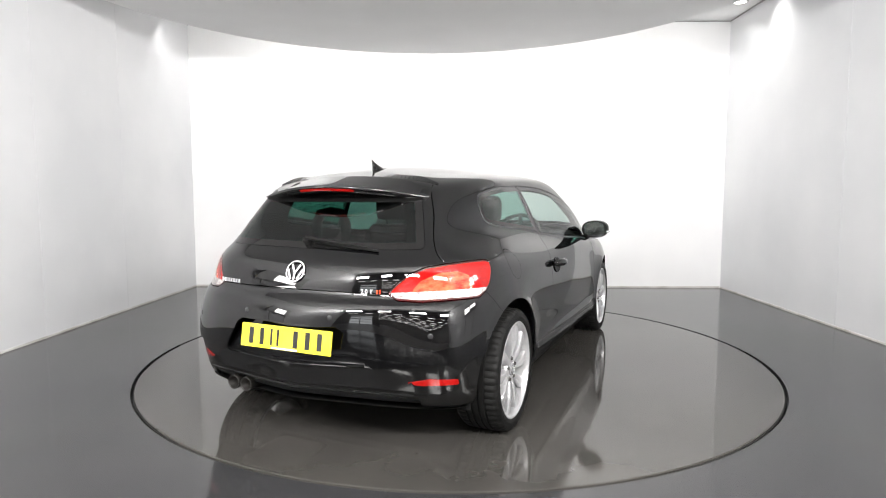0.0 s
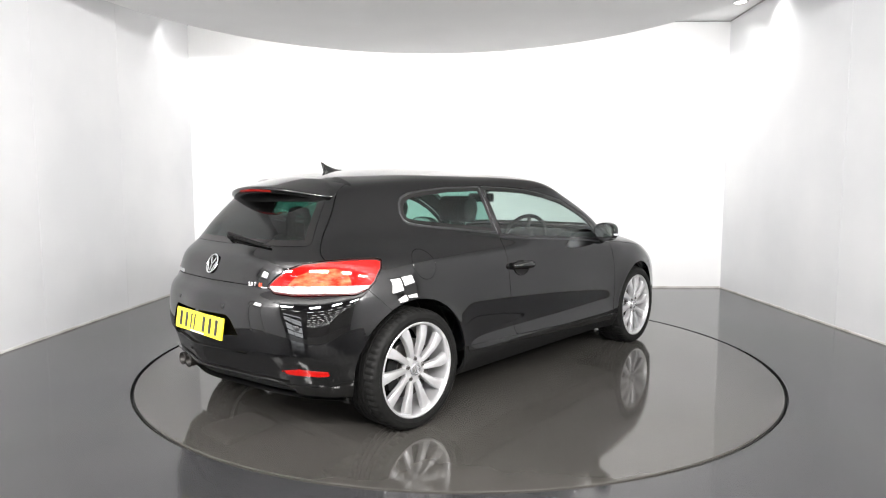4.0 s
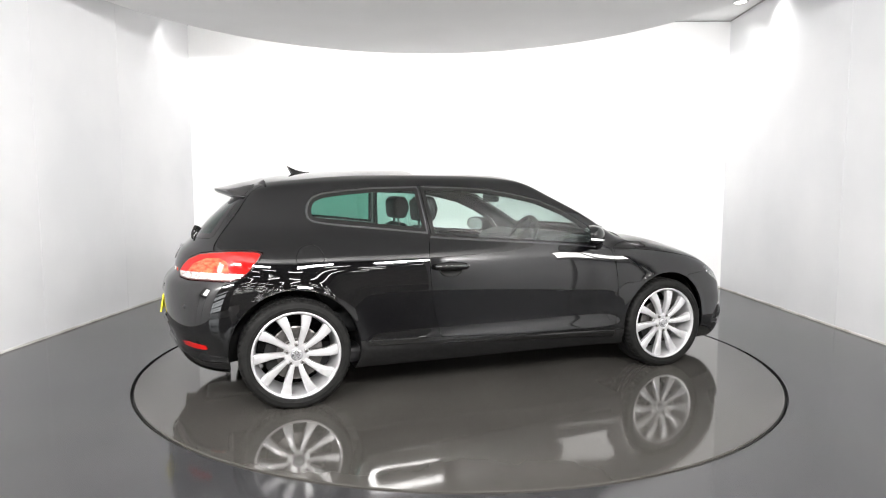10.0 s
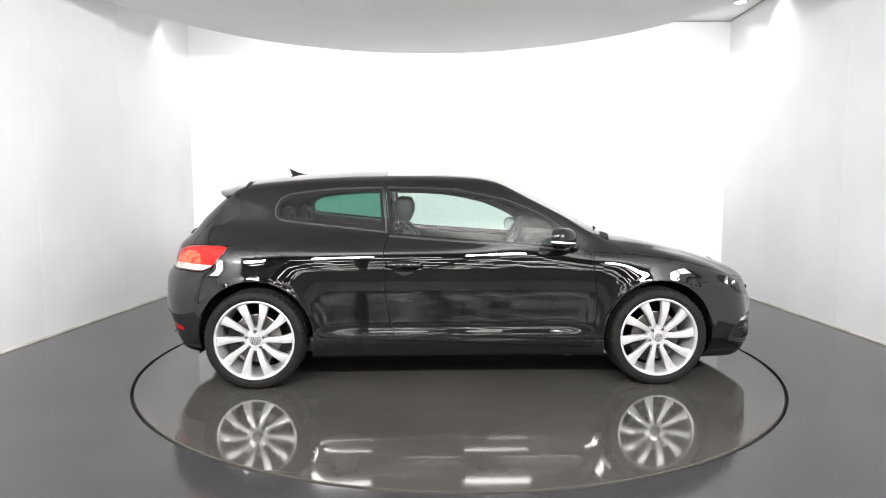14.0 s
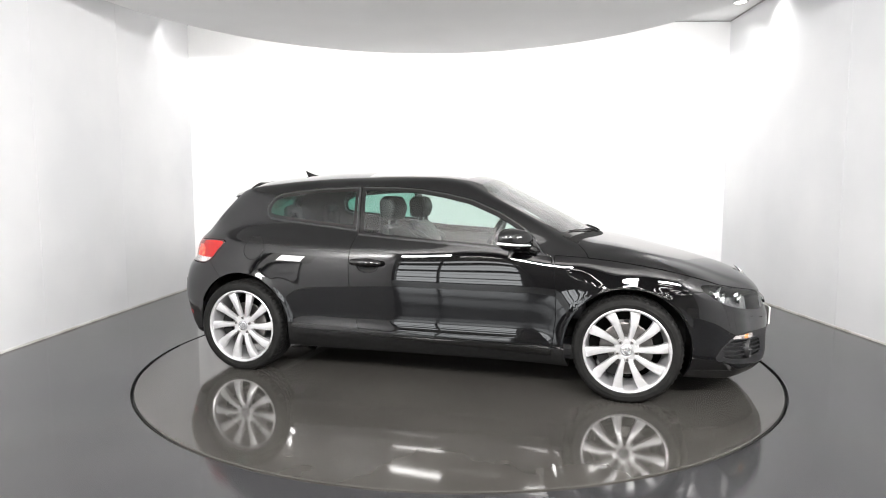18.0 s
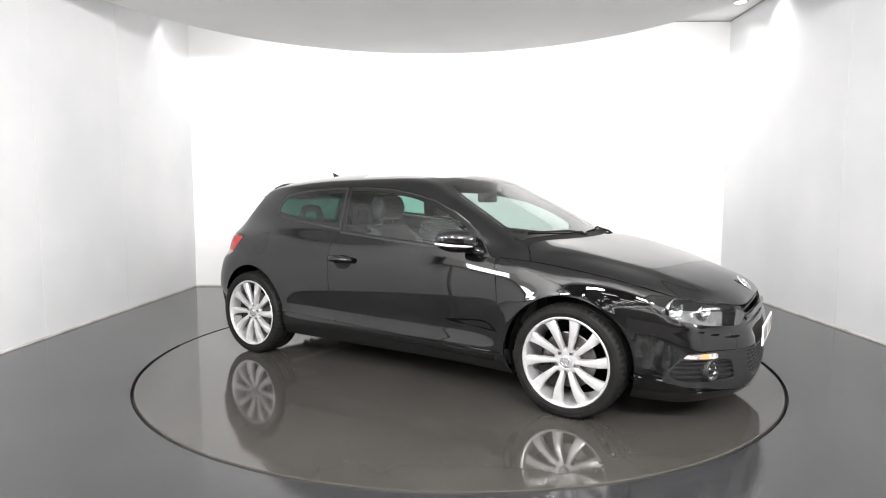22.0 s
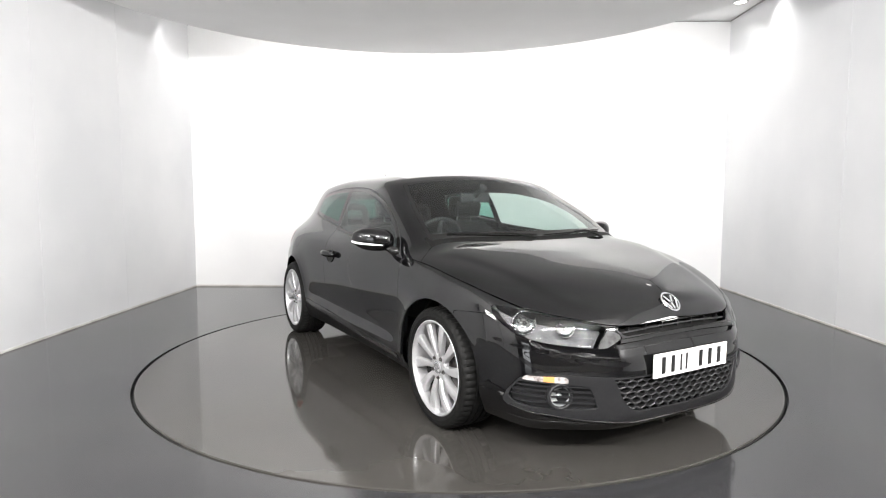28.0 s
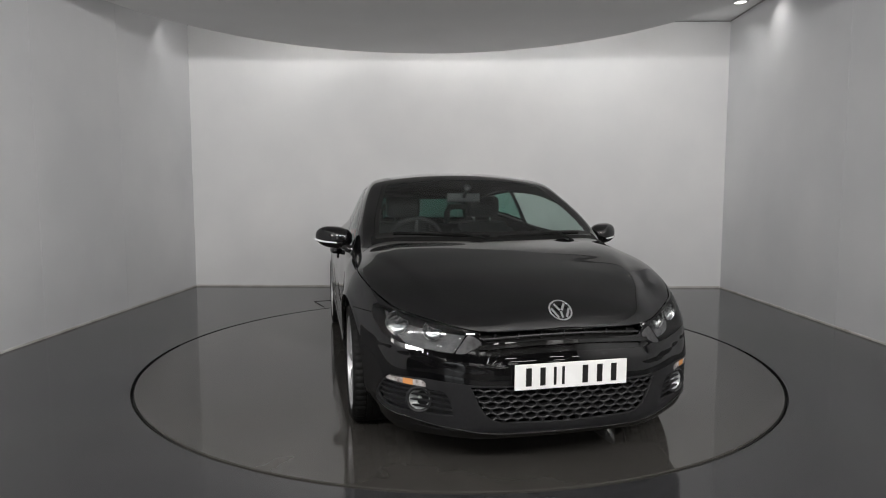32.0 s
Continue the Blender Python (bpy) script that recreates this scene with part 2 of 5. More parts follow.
# ---- the hall behind the camera ----
def build_hall():
    simple("wall_south", HALL_WALL, "dark clad far wall of the hall", "wall", (-12, 12, -32.2, -32, -0.1, 5.6), kind="structure")
    simple("wall_hall_west", HALL_WALL, "dark clad side wall of the hall", "wall", (-12.2, -12, -32, -5.3, -0.1, 5.6), kind="structure")
    simple("wall_hall_east", HALL_WALL, "dark clad side wall of the hall", "wall", (12, 12.2, -32, -5.3, -0.1, 5.6), kind="structure")
    simple("wall_hall_north", HALL_WALL, "dark wall beside and above the booth opening", "wall", (-12, -BOOTH_X - 0.16, FRONT_Y, FRONT_Y + 0.1, -0.1, 5.6), (BOOTH_X + 0.16, 12, FRONT_Y, FRONT_Y + 0.1, -0.1, 5.6),
           (-BOOTH_X - 0.15, BOOTH_X + 0.15, FRONT_Y - 0.1, FRONT_Y - 0.004, BOOTH_Z + 0.16, 5.6), kind="structure")
    simple("hall_ceiling", HALL_ROOF, "dark hall roof lining above rows of lamps", "ceiling", (-12.2, 12.2, -32.2, -5.2, 5.6, 5.75), kind="structure")
    proto = new("tube_lamp")
    tagged(proto, "long white tube lamp hanging below the hall roof", "lamp", "rows of hall lamps")
    bm = bmesh.new()
    box(bm, -0.62, 0.62, -0.10, 0.10, 0.03, 0.09, bevel=0.015)
    part("housing", bm, LAMP_BODY, proto)
    bm = bmesh.new()
    box(bm, -0.60, 0.60, -0.08, 0.08, 0.0, 0.028)
    part("tube", bm, TUBE, proto, "glowing white tube")
    for x in (-0.5, 0.5):
        bm = bmesh.new()
        tube(bm, [(x, 0, 0.09), (x, 0, 1.1)], 0.006, 6)
        part("hanger", bm, LAMP_BODY, proto)
    first = True
    for iy in range(10):
        for ix in range(9):
            m = pose(-9.2 + ix * 2.3 + 0.7 * (iy % 2), -10.2 - iy * 2.15, 4.5)
            if first:
                proto.matrix_world = m
                first = False
            else:
                copy_thing(proto, m)
    # a translucent sectional door in a partition lets daylight into the hall
    simple("wall_hall_partition", HALL_WALL, "grey clad partition wall across part of the hall", "wall", (-12, -3.2, -11.45, -11.3, -0.1, 5.6), kind="structure")
    door = tagged(new("door_1"), "translucent sectional door glowing with daylight, dark joints between its panels", "door", kind="structure")
    for k in range(9):
        bm = bmesh.new()
        z0 = 0.12 + k * (0.30 + 0.055 * (k % 3 == 2)) + 0.02 * k
        box(bm, -7.55, -4.35, -11.29, -11.26, z0, z0 + 0.285, bevel=0.006, seg=1)
        part("panel", bm, DAYLIT, door)
    for x in (-7.62, -6.2, -4.28):
        bm = bmesh.new()
        box(bm, x - 0.05, x + 0.05, -11.258, -11.21, 0.0, 3.6, bevel=0.006, seg=1)
        part("door_post", bm, LAMP_BODY, door)
    # two light boxes stand at the sides of the booth
    for s in (-1, 1):
        stand = tagged(new("light_box"), "upright white light box standing at the booth side", "light box", "light boxes beside the camera")
        stand.matrix_world = pose(s * 3.38, -2.33 if s > 0 else -2.98, 0, 0, 0, 90 if s > 0 else -90)
        bm = bmesh.new()
        box(bm, -0.54, 0.54, -0.10, 0.0, 1.32, 2.06, bevel=0.02)
        part("case", bm, LAMP_BODY, stand)
        for x0, x1, z0, z1 in (((-0.27, 0.27, 1.40, 1.88),) if s < 0 else ((-0.50, -0.04, 1.44, 1.94), (0.04, 0.50, 1.58, 1.98))):
            bm = bmesh.new()
            box(bm, x0, x1, 0.002, 0.012, z0, z1)
            part("panel", bm, PANEL, stand, "glowing white diffuser panel")
        for x in (-0.4, 0.4):
            bm = bmesh.new()
            tube(bm, [(x, -0.05, 0.01), (x, -0.05, 1.4)], 0.02, 8)
            box(bm, x - 0.04, x + 0.04, -0.12, 0.12, 0.0, 0.02)
            part("leg", bm, LAMP_BODY, stand)


def build_added_fills():
    # cases and brackets made up to carry the added fill lamps
    for x, y, z in ADDED_FILLS:
        base = tagged(new("added_fill_case"), "black flat case of an added fill lamp at the booth mouth", "lamp", "flood lamps over the camera")
        base.matrix_world = look((x, y, z), (x * 0.75 - 0.9, 3.36, 1.1))
        bm = bmesh.new()
        box(bm, -0.48, 0.48, -0.16, 0.16, 0.012, 0.08, bevel=0.01)
        part("case", bm, JOINT, base)
        bm = bmesh.new()
        tube(bm, [(0, 0, 0.05), (0, (3.47 if y > -6 else 5.6) - z - 0.03, 0.05 + 0.22 * ((3.47 if y > -6 else 5.6) - z))], 0.012, 8)
        part("bracket", bm, LAMP_BODY, base)


build_booth()
build_downlight()
build_hatch()
build_added_fills()
TURNTABLE = build_turntable()
build_hall()
# ---- the car's shell: a solid from a few curves, meshed and cut into panels ----
def spline(xs, ys, flat0=False, flat1=False):
    """A cubic curve through its knots; a flat end has no slope, a free end no curvature. Straight beyond the ends."""
    xs, ys = np.array(xs, float), np.array(ys, float)
    n = len(xs)
    h, A, r = np.diff(xs), np.zeros((len(xs), len(xs))), np.zeros(len(xs))
    d = np.diff(ys) / h
    A[0, 0] = A[-1, -1] = 1
    if flat0:
        A[0, :2], r[0] = (2 * h[0], h[0]), 6 * d[0]
    if flat1:
        A[-1, -2:], r[-1] = (h[-1], 2 * h[-1]), -6 * d[-1]
    for i in range(1, n - 1):
        A[i, i - 1:i + 2] = h[i - 1], 2 * (h[i - 1] + h[i]), h[i]
        r[i] = 6 * (d[i] - d[i - 1])
    m = np.linalg.solve(A, r)

    def f(x):
        x = np.asarray(x, float)
        c = np.clip(x, xs[0], xs[-1])
        i = np.clip(np.searchsorted(xs, c) - 1, 0, n - 2)
        t0, t1, hi = c - xs[i], xs[i + 1] - c, h[i]
        y = m[i] * t1**3 / (6 * hi) + m[i + 1] * t0**3 / (6 * hi) + (ys[i] / hi - m[i] * hi / 6) * t1 + (ys[i + 1] / hi - m[i + 1] * hi / 6) * t0
        s0 = d[0] - h[0] * (2 * m[0] + m[1]) / 6
        s1 = d[-1] + h[-1] * (m[-2] + 2 * m[-1]) / 6
        return y + np.where(x < xs[0], (x - xs[0]) * s0, 0) + np.where(x > xs[-1], (x - xs[-1]) * s1, 0)
    return f


def smax(a, b, k):
    return 0.5 * (a + b + np.sqrt((a - b) ** 2 + k * k)) - 0.0


def sig(v):
    return 1 / (1 + np.exp(-np.clip(v, -40, 40)))


WHEEL_X, WHEEL_Z, TYRE_R = 1.289, 0.316, 0.32
# top line of the car along its middle
TOP = spline([-2.1, -1.72, -1.49, -1.28, -0.86, -0.43, 0.0, 0.2, 0.35, 0.5, 0.7, 0.95, 1.12, 1.22, 1.32, 1.47, 1.72, 1.97, 2.1, 2.3], [1.162, 1.273, 1.339, 1.369, 1.403, 1.412, 1.407, 1.388, 1.349, 1.276, 1.173, 1.041, 0.957, 0.932, 0.913, 0.880, 0.824, 0.754, 0.709, 0.61])
BOW = spline([-2.0, -0.5, 0.2, 0.45, 0.95, 1.25, 1.5, 2.2], [0.017, -0.008, 0.114, 0.213, 0.302, 0.146, -0.001, -0.071])
CROWN = spline([-2.0, -1.5, -0.9, -0.3, 0.3, 0.8, 1.2, 1.5, 1.7, 1.85, 2.1], [0.203, 0.206, 0.201, 0.181, 0.101, -0.011, -0.02, 0.039, 0.096, 0.172, 0.241])
PLAN = spline([-2.1, -1.8, -1.55, -1.289, -0.9, -0.45, 0.2, 0.8, 1.289, 1.6, 1.9, 2.2], [0.769, 0.816, 0.853, 0.879, 0.886, 0.879, 0.882, 0.893, 0.907, 0.863, 0.802, 0.705])
SIDE = spline([0.08, 0.18, 0.26, 0.318, 0.36, 0.41, 0.45, 0.52, 0.62, 0.70, 0.76, 0.80, 0.85, 0.90, 0.95, 1.03], [-0.1, -0.058, -0.0185, -0.0062, -0.0052, -0.0038, -0.002, 0.0015, 0.004, 0.0013, -0.0043, -0.0098, -0.0189, -0.0322, -0.0515, -0.097])
GREEN = spline([-2.0, -1.7, -1.45, -1.2, -0.9, -0.4, 0.2, 0.6, 0.9, 1.2, 1.6], [0.523, 0.616, 0.682, 0.728, 0.757, 0.779, 0.824, 0.827, 0.796, 0.732, 0.631])
TUMBLE = spline([-2.0, -1.2, -0.4, 0.2, 0.6, 0.9, 1.2], [0.353, 0.327, 0.318, 0.318, 0.331, 0.355, 0.433])
BELT = spline([-2.0, -1.5, -1.2, -0.9, -0.4, 0.5, 0.9, 1.2, 2.0], [0.955, 0.955, 0.955, 0.945, 0.925, 0.875, 0.87, 0.95, 1.1])
NOSE = spline([0.05, 0.13, 0.17, 0.24, 0.33, 0.42, 0.52, 0.58, 0.64, 0.69, 0.78, 0.9], [2.032, 2.101, 2.144, 2.174, 2.177, 2.182, 2.165, 2.147, 2.13, 2.1, 2.008, 1.867])
NOSE_BOW = spline([0.0, 0.2, 0.4, 0.55, 0.65, 0.75, 0.82, 0.88, 0.95], [0.005, 0.012, 0.038, 0.117, 0.184, 0.254, 0.349, 0.493, 0.734], flat0=True)
TAIL = spline([0.1, 0.2, 0.28, 0.36, 0.45, 0.55, 0.64, 0.70, 0.735, 0.765, 0.80, 0.86, 0.91, 0.955, 1.06, 1.19, 1.26, 1.4],
              [-1.903, -1.955, -2.004, -2.029, -2.056, -2.065, -2.058, -2.043, -2.021, -1.992, -1.980, -1.962, -1.931, -1.878, -1.784, -1.654, -1.585, -1.454])
TAIL_BOW = spline([0.0, 0.2, 0.4, 0.5, 0.6, 0.7, 0.78, 0.85, 0.92], [-0.001, 0.03, 0.068, 0.092, 0.125, 0.174, 0.243, 0.374, 0.605], flat0=True)
GATE_BOW = spline([0.0, 0.2, 0.4, 0.5, 0.6, 0.7, 0.78, 0.85, 0.92], [0.014, 0.016, 0.035, 0.069, 0.136, 0.232, 0.334, 0.471, 0.667], flat0=True)
FALL = spline([0.3, 0.75, 1.06, 1.4, 1.7, 2.0], [-0.508, -0.296, 0.577, 0.146, 0.099, 0.258])
CREASE = spline([1.0, 1.25, 1.56, 1.915, 2.05, 2.3], [0.80, 0.725, 0.617, 0.519, 0.46, 0.36])
LEDGE = spline([0.3, 0.444, 0.588, 0.742, 0.9], [0.486, 0.487, 0.506, 0.544, 0.59])
UNDER = spline([-2.2, -1.9, -1.6, -0.9, 0.9, 1.6, 1.9, 2.2], [0.275, 0.24, 0.215, 0.186, 0.180, 0.15, 0.138, 0.15])


def half_width(x, z):
    low = PLAN(x) + SIDE(z)
    # the door's foot flares out
    low = low + 0.021 * np.exp(-((z - 0.322) / 0.062) ** 2) * sig((0.84 - np.abs(x + 0.01)) / 0.05)
    # flared lips round the wheels
    for wx, lip, swell in ((-WHEEL_X, 0.006, 0.011), (WHEEL_X, 0.005, 0.013)):
        r = np.sqrt((x - wx) ** 2 + (z - WHEEL_Z) ** 2)
        low = low + (lip * np.exp(-((r - 0.37) / 0.026) ** 2) + swell * np.exp(-(np.maximum(r - 0.36, 0) / (0.13 - 0.04 * sig(-(x - wx) * np.sign(wx) / 0.05))) ** 2)) * sig((z - 0.2) / 0.05)
    up = z - 0.95
    high = GREEN(x) - TUMBLE(x) * up - 0.30 * up * up * np.sign(up)
    soft = 0.026 + 0.014 * sig((-x - 0.7) / 0.15)
    return low + (high - low) * sig((z - BELT(x)) / soft)


def top_height(x, a):
    q = a * a
    # the bonnet's middle stands a little above two long creases
    crease = 0.009 * sig((CREASE(x) - a) / 0.016) * sig((x - 1.12) / 0.03)
    return TOP(x + BOW(x) * q) - CROWN(x) * q - FALL(x) * np.maximum(a - 0.56, 0) ** 2 + crease


def shell(p):
    """Negative inside the car's outer skin."""
    x, a, z = p[:, 0], np.abs(p[:, 1]), p[:, 2]
    side = (a - half_width(x, z)) * 0.95
    top = (z - top_height(x, a)) * 0.92
    k = 0.035 + 0.05 * sig((x - 1.0) / 0.1)
    s = smax(side, top, k)
    front = (x - NOSE(z) + NOSE_BOW(a)) * 0.8
    up = sig((z - 0.69) / 0.085)
    tail = (TAIL(z) + TAIL_BOW(a) * (1 - up) + GATE_BOW(a) * up - x) * 0.8
    lift = z - LEDGE(a)
    front = front - 0.011 * sig(lift / 0.007) * np.exp(-np.maximum(lift, 0) / 0.03) * sig((a - 0.36) / 0.02) * sig((x - 1.72) / 0.04)
    s = smax(s, front, 0.045)
    s = smax(s, tail, 0.045)
    return smax(s, UNDER(x) - z, 0.02)


def slope(fun, p, e=0.0015):
    g = np.empty_like(p)
    for i in range(3):
        d = np.zeros(3)
        d[i] = e
        g[:, i] = (fun(p + d) - fun(p - d)) / (2 * e)
    return g


def settle(fun, p, steps=4):
    for _ in range(steps):
        g = slope(fun, p)
        p = p - (fun(p) / np.maximum((g * g).sum(1), 0.05))[:, None] * g
    return p


def net(fun, lo, hi, cell):
    """Quads on the zero surface of fun, by one vertex in each crossed cell."""
    n = [int(math.ceil((b - a) / cell)) + 1 for a, b in zip(lo, hi)]
    ax = [lo[i] + cell * np.arange(n[i]) for i in range(3)]
    G = np.stack(np.meshgrid(*ax, indexing="ij"), -1).reshape(-1, 3)
    V = fun(G).reshape(n)
    S = V < 0
    cut = np.zeros([k - 1 for k in n], bool)
    acc, cnt = np.zeros([k - 1 for k in n] + [3]), np.zeros([k - 1 for k in n])
    full = slice(None)
    for d in range(3):
        a, b = [full] * 3, [full] * 3
        a[d], b[d] = slice(0, -1), slice(1, None)
        v0, v1 = V[tuple(a)], V[tuple(b)]
        cross = (v0 < 0) != (v1 < 0)
        t = np.where(cross, v0 / np.where(cross, v0 - v1, 1), 0)
        pts = np.stack(np.meshgrid(*[ax[i][:-1] if i == d else ax[i] for i in range(3)], indexing="ij"), -1)
        pts[..., d] += t * cell
        o = [i for i in range(3) if i != d]
        for i in (0, 1):
            for j in (0, 1):
                s = [full] * 3
                s[o[0]] = slice(i, n[o[0]] - 1 + i)
                s[o[1]] = slice(j, n[o[1]] - 1 + j)
                c = cross[tuple(s)]
                acc += np.where(c[..., None], pts[tuple(s)], 0)
                cnt += c
    cut = cnt > 0
    idx = np.full(cut.shape, -1)
    idx[cut] = np.arange(cut.sum())
    P = acc[cut] / cnt[cut][:, None]
    quads = []
    for d in range(3):
        a, b = [full] * 3, [full] * 3
        a[d], b[d] = slice(0, -1), slice(1, None)
        s0, s1 = S[tuple(a)], S[tuple(b)]
        where = np.argwhere(s0 != s1)
        o = [(d + 1) % 3, (d + 2) % 3]
        ok = np.all([(where[:, k] > 0) & (where[:, k] < n[k] - 1) for k in o], axis=0)
        where = where[ok]
        inside = s0[tuple(where.T)]
        c = []
        for i, j in ((0, 0), (1, 0), (1, 1), (0, 1)):
            w = where.copy()
            w[:, o[0]] -= 1 - i
            w[:, o[1]] -= 1 - j
            c.append(idx[tuple(w.T)])
        q = np.stack(c, 1)
        q[~inside] = q[~inside][:, ::-1]
        quads.append(q)
    return P, np.concatenate(quads)


class Skin:
    """Triangles with a normal at each vertex."""
    def __init__(self, P, N, F):
        self.P, self.N, self.F = P, N, F

    def split(self, f):
        """Cuts along f = 0 (a value at each vertex); returns the part below 0 and the part above."""
        P, N, F = self.P, self.N, self.F
        f = np.where(np.abs(f) < 1e-7, 1e-7, f)
        neg = f[F] < 0
        k = neg.sum(1)
        low, high = [F[k == 3]], [F[k == 0]]
        mixed = F[(k == 1) | (k == 2)]
        if len(mixed):
            mneg = f[mixed] < 0
            km = mneg.sum(1)
            lone = np.where(km == 1, np.argmax(mneg, 1), np.argmax(~mneg, 1))
            r = np.arange(len(mixed))
            a, b, c = mixed[r, lone], mixed[r, (lone + 1) % 3], mixed[r, (lone + 2) % 3]
            e = np.sort(np.concatenate([np.stack([a, b], 1), np.stack([a, c], 1)]), 1)
            u, inv = np.unique(e, axis=0, return_inverse=True)
            inv = inv.ravel()
            t = (f[u[:, 0]] / (f[u[:, 0]] - f[u[:, 1]]))[:, None]
            base = len(P)
            P = np.concatenate([P, P[u[:, 0]] * (1 - t) + P[u[:, 1]] * t])
            n2 = N[u[:, 0]] * (1 - t) + N[u[:, 1]] * t
            N = np.concatenate([N, n2 / np.linalg.norm(n2, axis=1)[:, None]])
            ab, ac = base + inv[:len(mixed)], base + inv[len(mixed):]
            tip = np.stack([a, ab, ac], 1)
            rest = np.concatenate([np.stack([ab, b, c], 1), np.stack([ab, c, ac], 1)])
            one = km == 1
            one2 = np.concatenate([one, one])
            low += [tip[one], rest[~one2]]
            high += [tip[~one], rest[one2]]
        return Skin(P, N, np.concatenate(low)).tidy(), Skin(P, N, np.concatenate(high)).tidy()

    def tidy(self):
        u, inv = np.unique(self.F, return_inverse=True)
        F = inv.reshape(self.F.shape)
        P = self.P[u]
        if len(F):
            a, b, c = P[F[:, 0]], P[F[:, 1]], P[F[:, 2]]
            F = F[np.linalg.norm(np.cross(b - a, c - a), axis=1) > 1e-10]
        return Skin(P, self.N[u], F)

    def mirrored(self):
        s = np.array([1, -1, 1])
        return Skin(self.P * s, self.N * s, self.F[:, ::-1])

    def plus(self, other):
        n = len(self.P)
        return Skin(np.concatenate([self.P, other.P]), np.concatenate([self.N, other.N]), np.concatenate([self.F, other.F + n]))

    def moved(self, d):
        d = d(self.P)[:, None] if callable(d) else d
        return Skin(self.P + self.N * d, self.N, self.F)

    def rim(self):
        """Boundary edges, in the order in which the faces run."""
        F = self.F
        if not len(F):
            return np.zeros((0, 2), int)
        e = np.concatenate([F[:, [0, 1]], F[:, [1, 2]], F[:, [2, 0]]])
        s = np.sort(e, 1)
        _, first, counts = np.unique(s[:, 0] * (len(self.P) + 1) + s[:, 1], return_index=True, return_counts=True)
        return e[first[counts == 1]]


def panel(name, skin, mat, parent, label="", depth=0.012, keep_mid=True, lip=0.0022):
    """A panel of the shell: its skin, with a rounded lip turned inwards round its edge."""
    P, N, F = skin.P, skin.N, skin.F
    loop = []
    if depth:
        e = skin.rim()
        if keep_mid:   # no lip along the car's middle
            mid = (np.abs(P[e[:, 0], 1]) < 1e-5) & (np.abs(P[e[:, 1], 1]) < 1e-5)
            e = e[~mid]
        used, inv = np.unique(e, return_inverse=True)
        inv = inv.reshape(e.shape)
        # outward direction across the edge, per rim vertex
        d = P[e[:, 1]] - P[e[:, 0]]
        out = np.cross(d, (N[e[:, 0]] + N[e[:, 1]]) / 2)
        o = np.zeros((len(used), 3))
        for k in (0, 1):
            np.add.at(o, inv[:, k], out)
        o /= np.maximum(np.linalg.norm(o, axis=1), 1e-9)[:, None]
        nn = N[used]
        n0 = len(P)
        deep = depth(skin.P[used])[:, None] if callable(depth) else depth
        steps = [(0.0005, 0.0005, 0.6, 0.6), (0.0010, lip, 1.0, 0.1), (0.0010, deep, 1.0, 0.0)]
        rings = [used]
        for so, si, wo, wn in steps:
            rings.append(np.arange(len(P), len(P) + len(used)))
            P = np.concatenate([P, skin.P[used] + o * so - nn * si])
            v = o * wo + nn * wn
            N = np.concatenate([N, v / np.maximum(np.linalg.norm(v, axis=1), 1e-9)[:, None]])
        for a, b in zip(rings, rings[1:]):
            p, q, r, s = a[inv[:, 0]], a[inv[:, 1]], b[inv[:, 1]], b[inv[:, 0]]
            F = np.concatenate([F, np.stack([q, p, s], 1), np.stack([q, s, r], 1)])
    return skin_object(name, P, N, F, mat, parent, label)


def skin_object(name, P, N, F, mat, parent, label=""):
    me = bpy.data.meshes.new(name)
    me.vertices.add(len(P))
    me.vertices.foreach_set("co", P.astype(np.float32).ravel())
    me.loops.add(len(F) * 3)
    me.loops.foreach_set("vertex_index", F.astype(np.int32).ravel())
    me.polygons.add(len(F))
    me.polygons.foreach_set("loop_start", (np.arange(len(F)) * 3).astype(np.int32))
    me.update()
    me.shade_smooth()
    me.normals_split_custom_set_from_vertices(N.astype(np.float32))
    me.materials.append(mat)
    ob = new(name, me)
    ob.parent = parent
    if label:
        ob["label"] = label
    return ob


def outline(pts, u, v, soft=0.0):
    """Signed distance to a closed outline, negative inside; soft rounds the corners."""
    pts = np.array(pts, float)
    q = np.stack([u, v], 1)
    best = np.full(len(q), 1e9)
    inside = np.zeros(len(q), bool)
    for a, b in zip(pts, np.roll(pts, -1, 0)):
        d = b - a
        t = np.clip(((q - a) @ d) / (d @ d), 0, 1)
        best = np.minimum(best, np.linalg.norm(q - a - t[:, None] * d, axis=1))
        cond = (a[1] > q[:, 1]) != (b[1] > q[:, 1])
        xc = a[0] + (q[:, 1] - a[1]) / np.where(b[1] == a[1], 1e-9, b[1] - a[1]) * d[0]
        inside ^= cond & (q[:, 0] < xc)
    return np.where(inside, -best, best) - soft


def rounded(pts, steps=2):
    """Cuts an outline's corners, so that it runs round."""
    pts = [Vector(p) for p in pts]
    for _ in range(steps):
        pts = [w for a, b in zip(pts, pts[1:] + pts[:1]) for w in (a * 0.75 + b * 0.25, a * 0.25 + b * 0.75)]
    return [tuple(p) for p in pts]


CELL = 0.018
PAINT = None


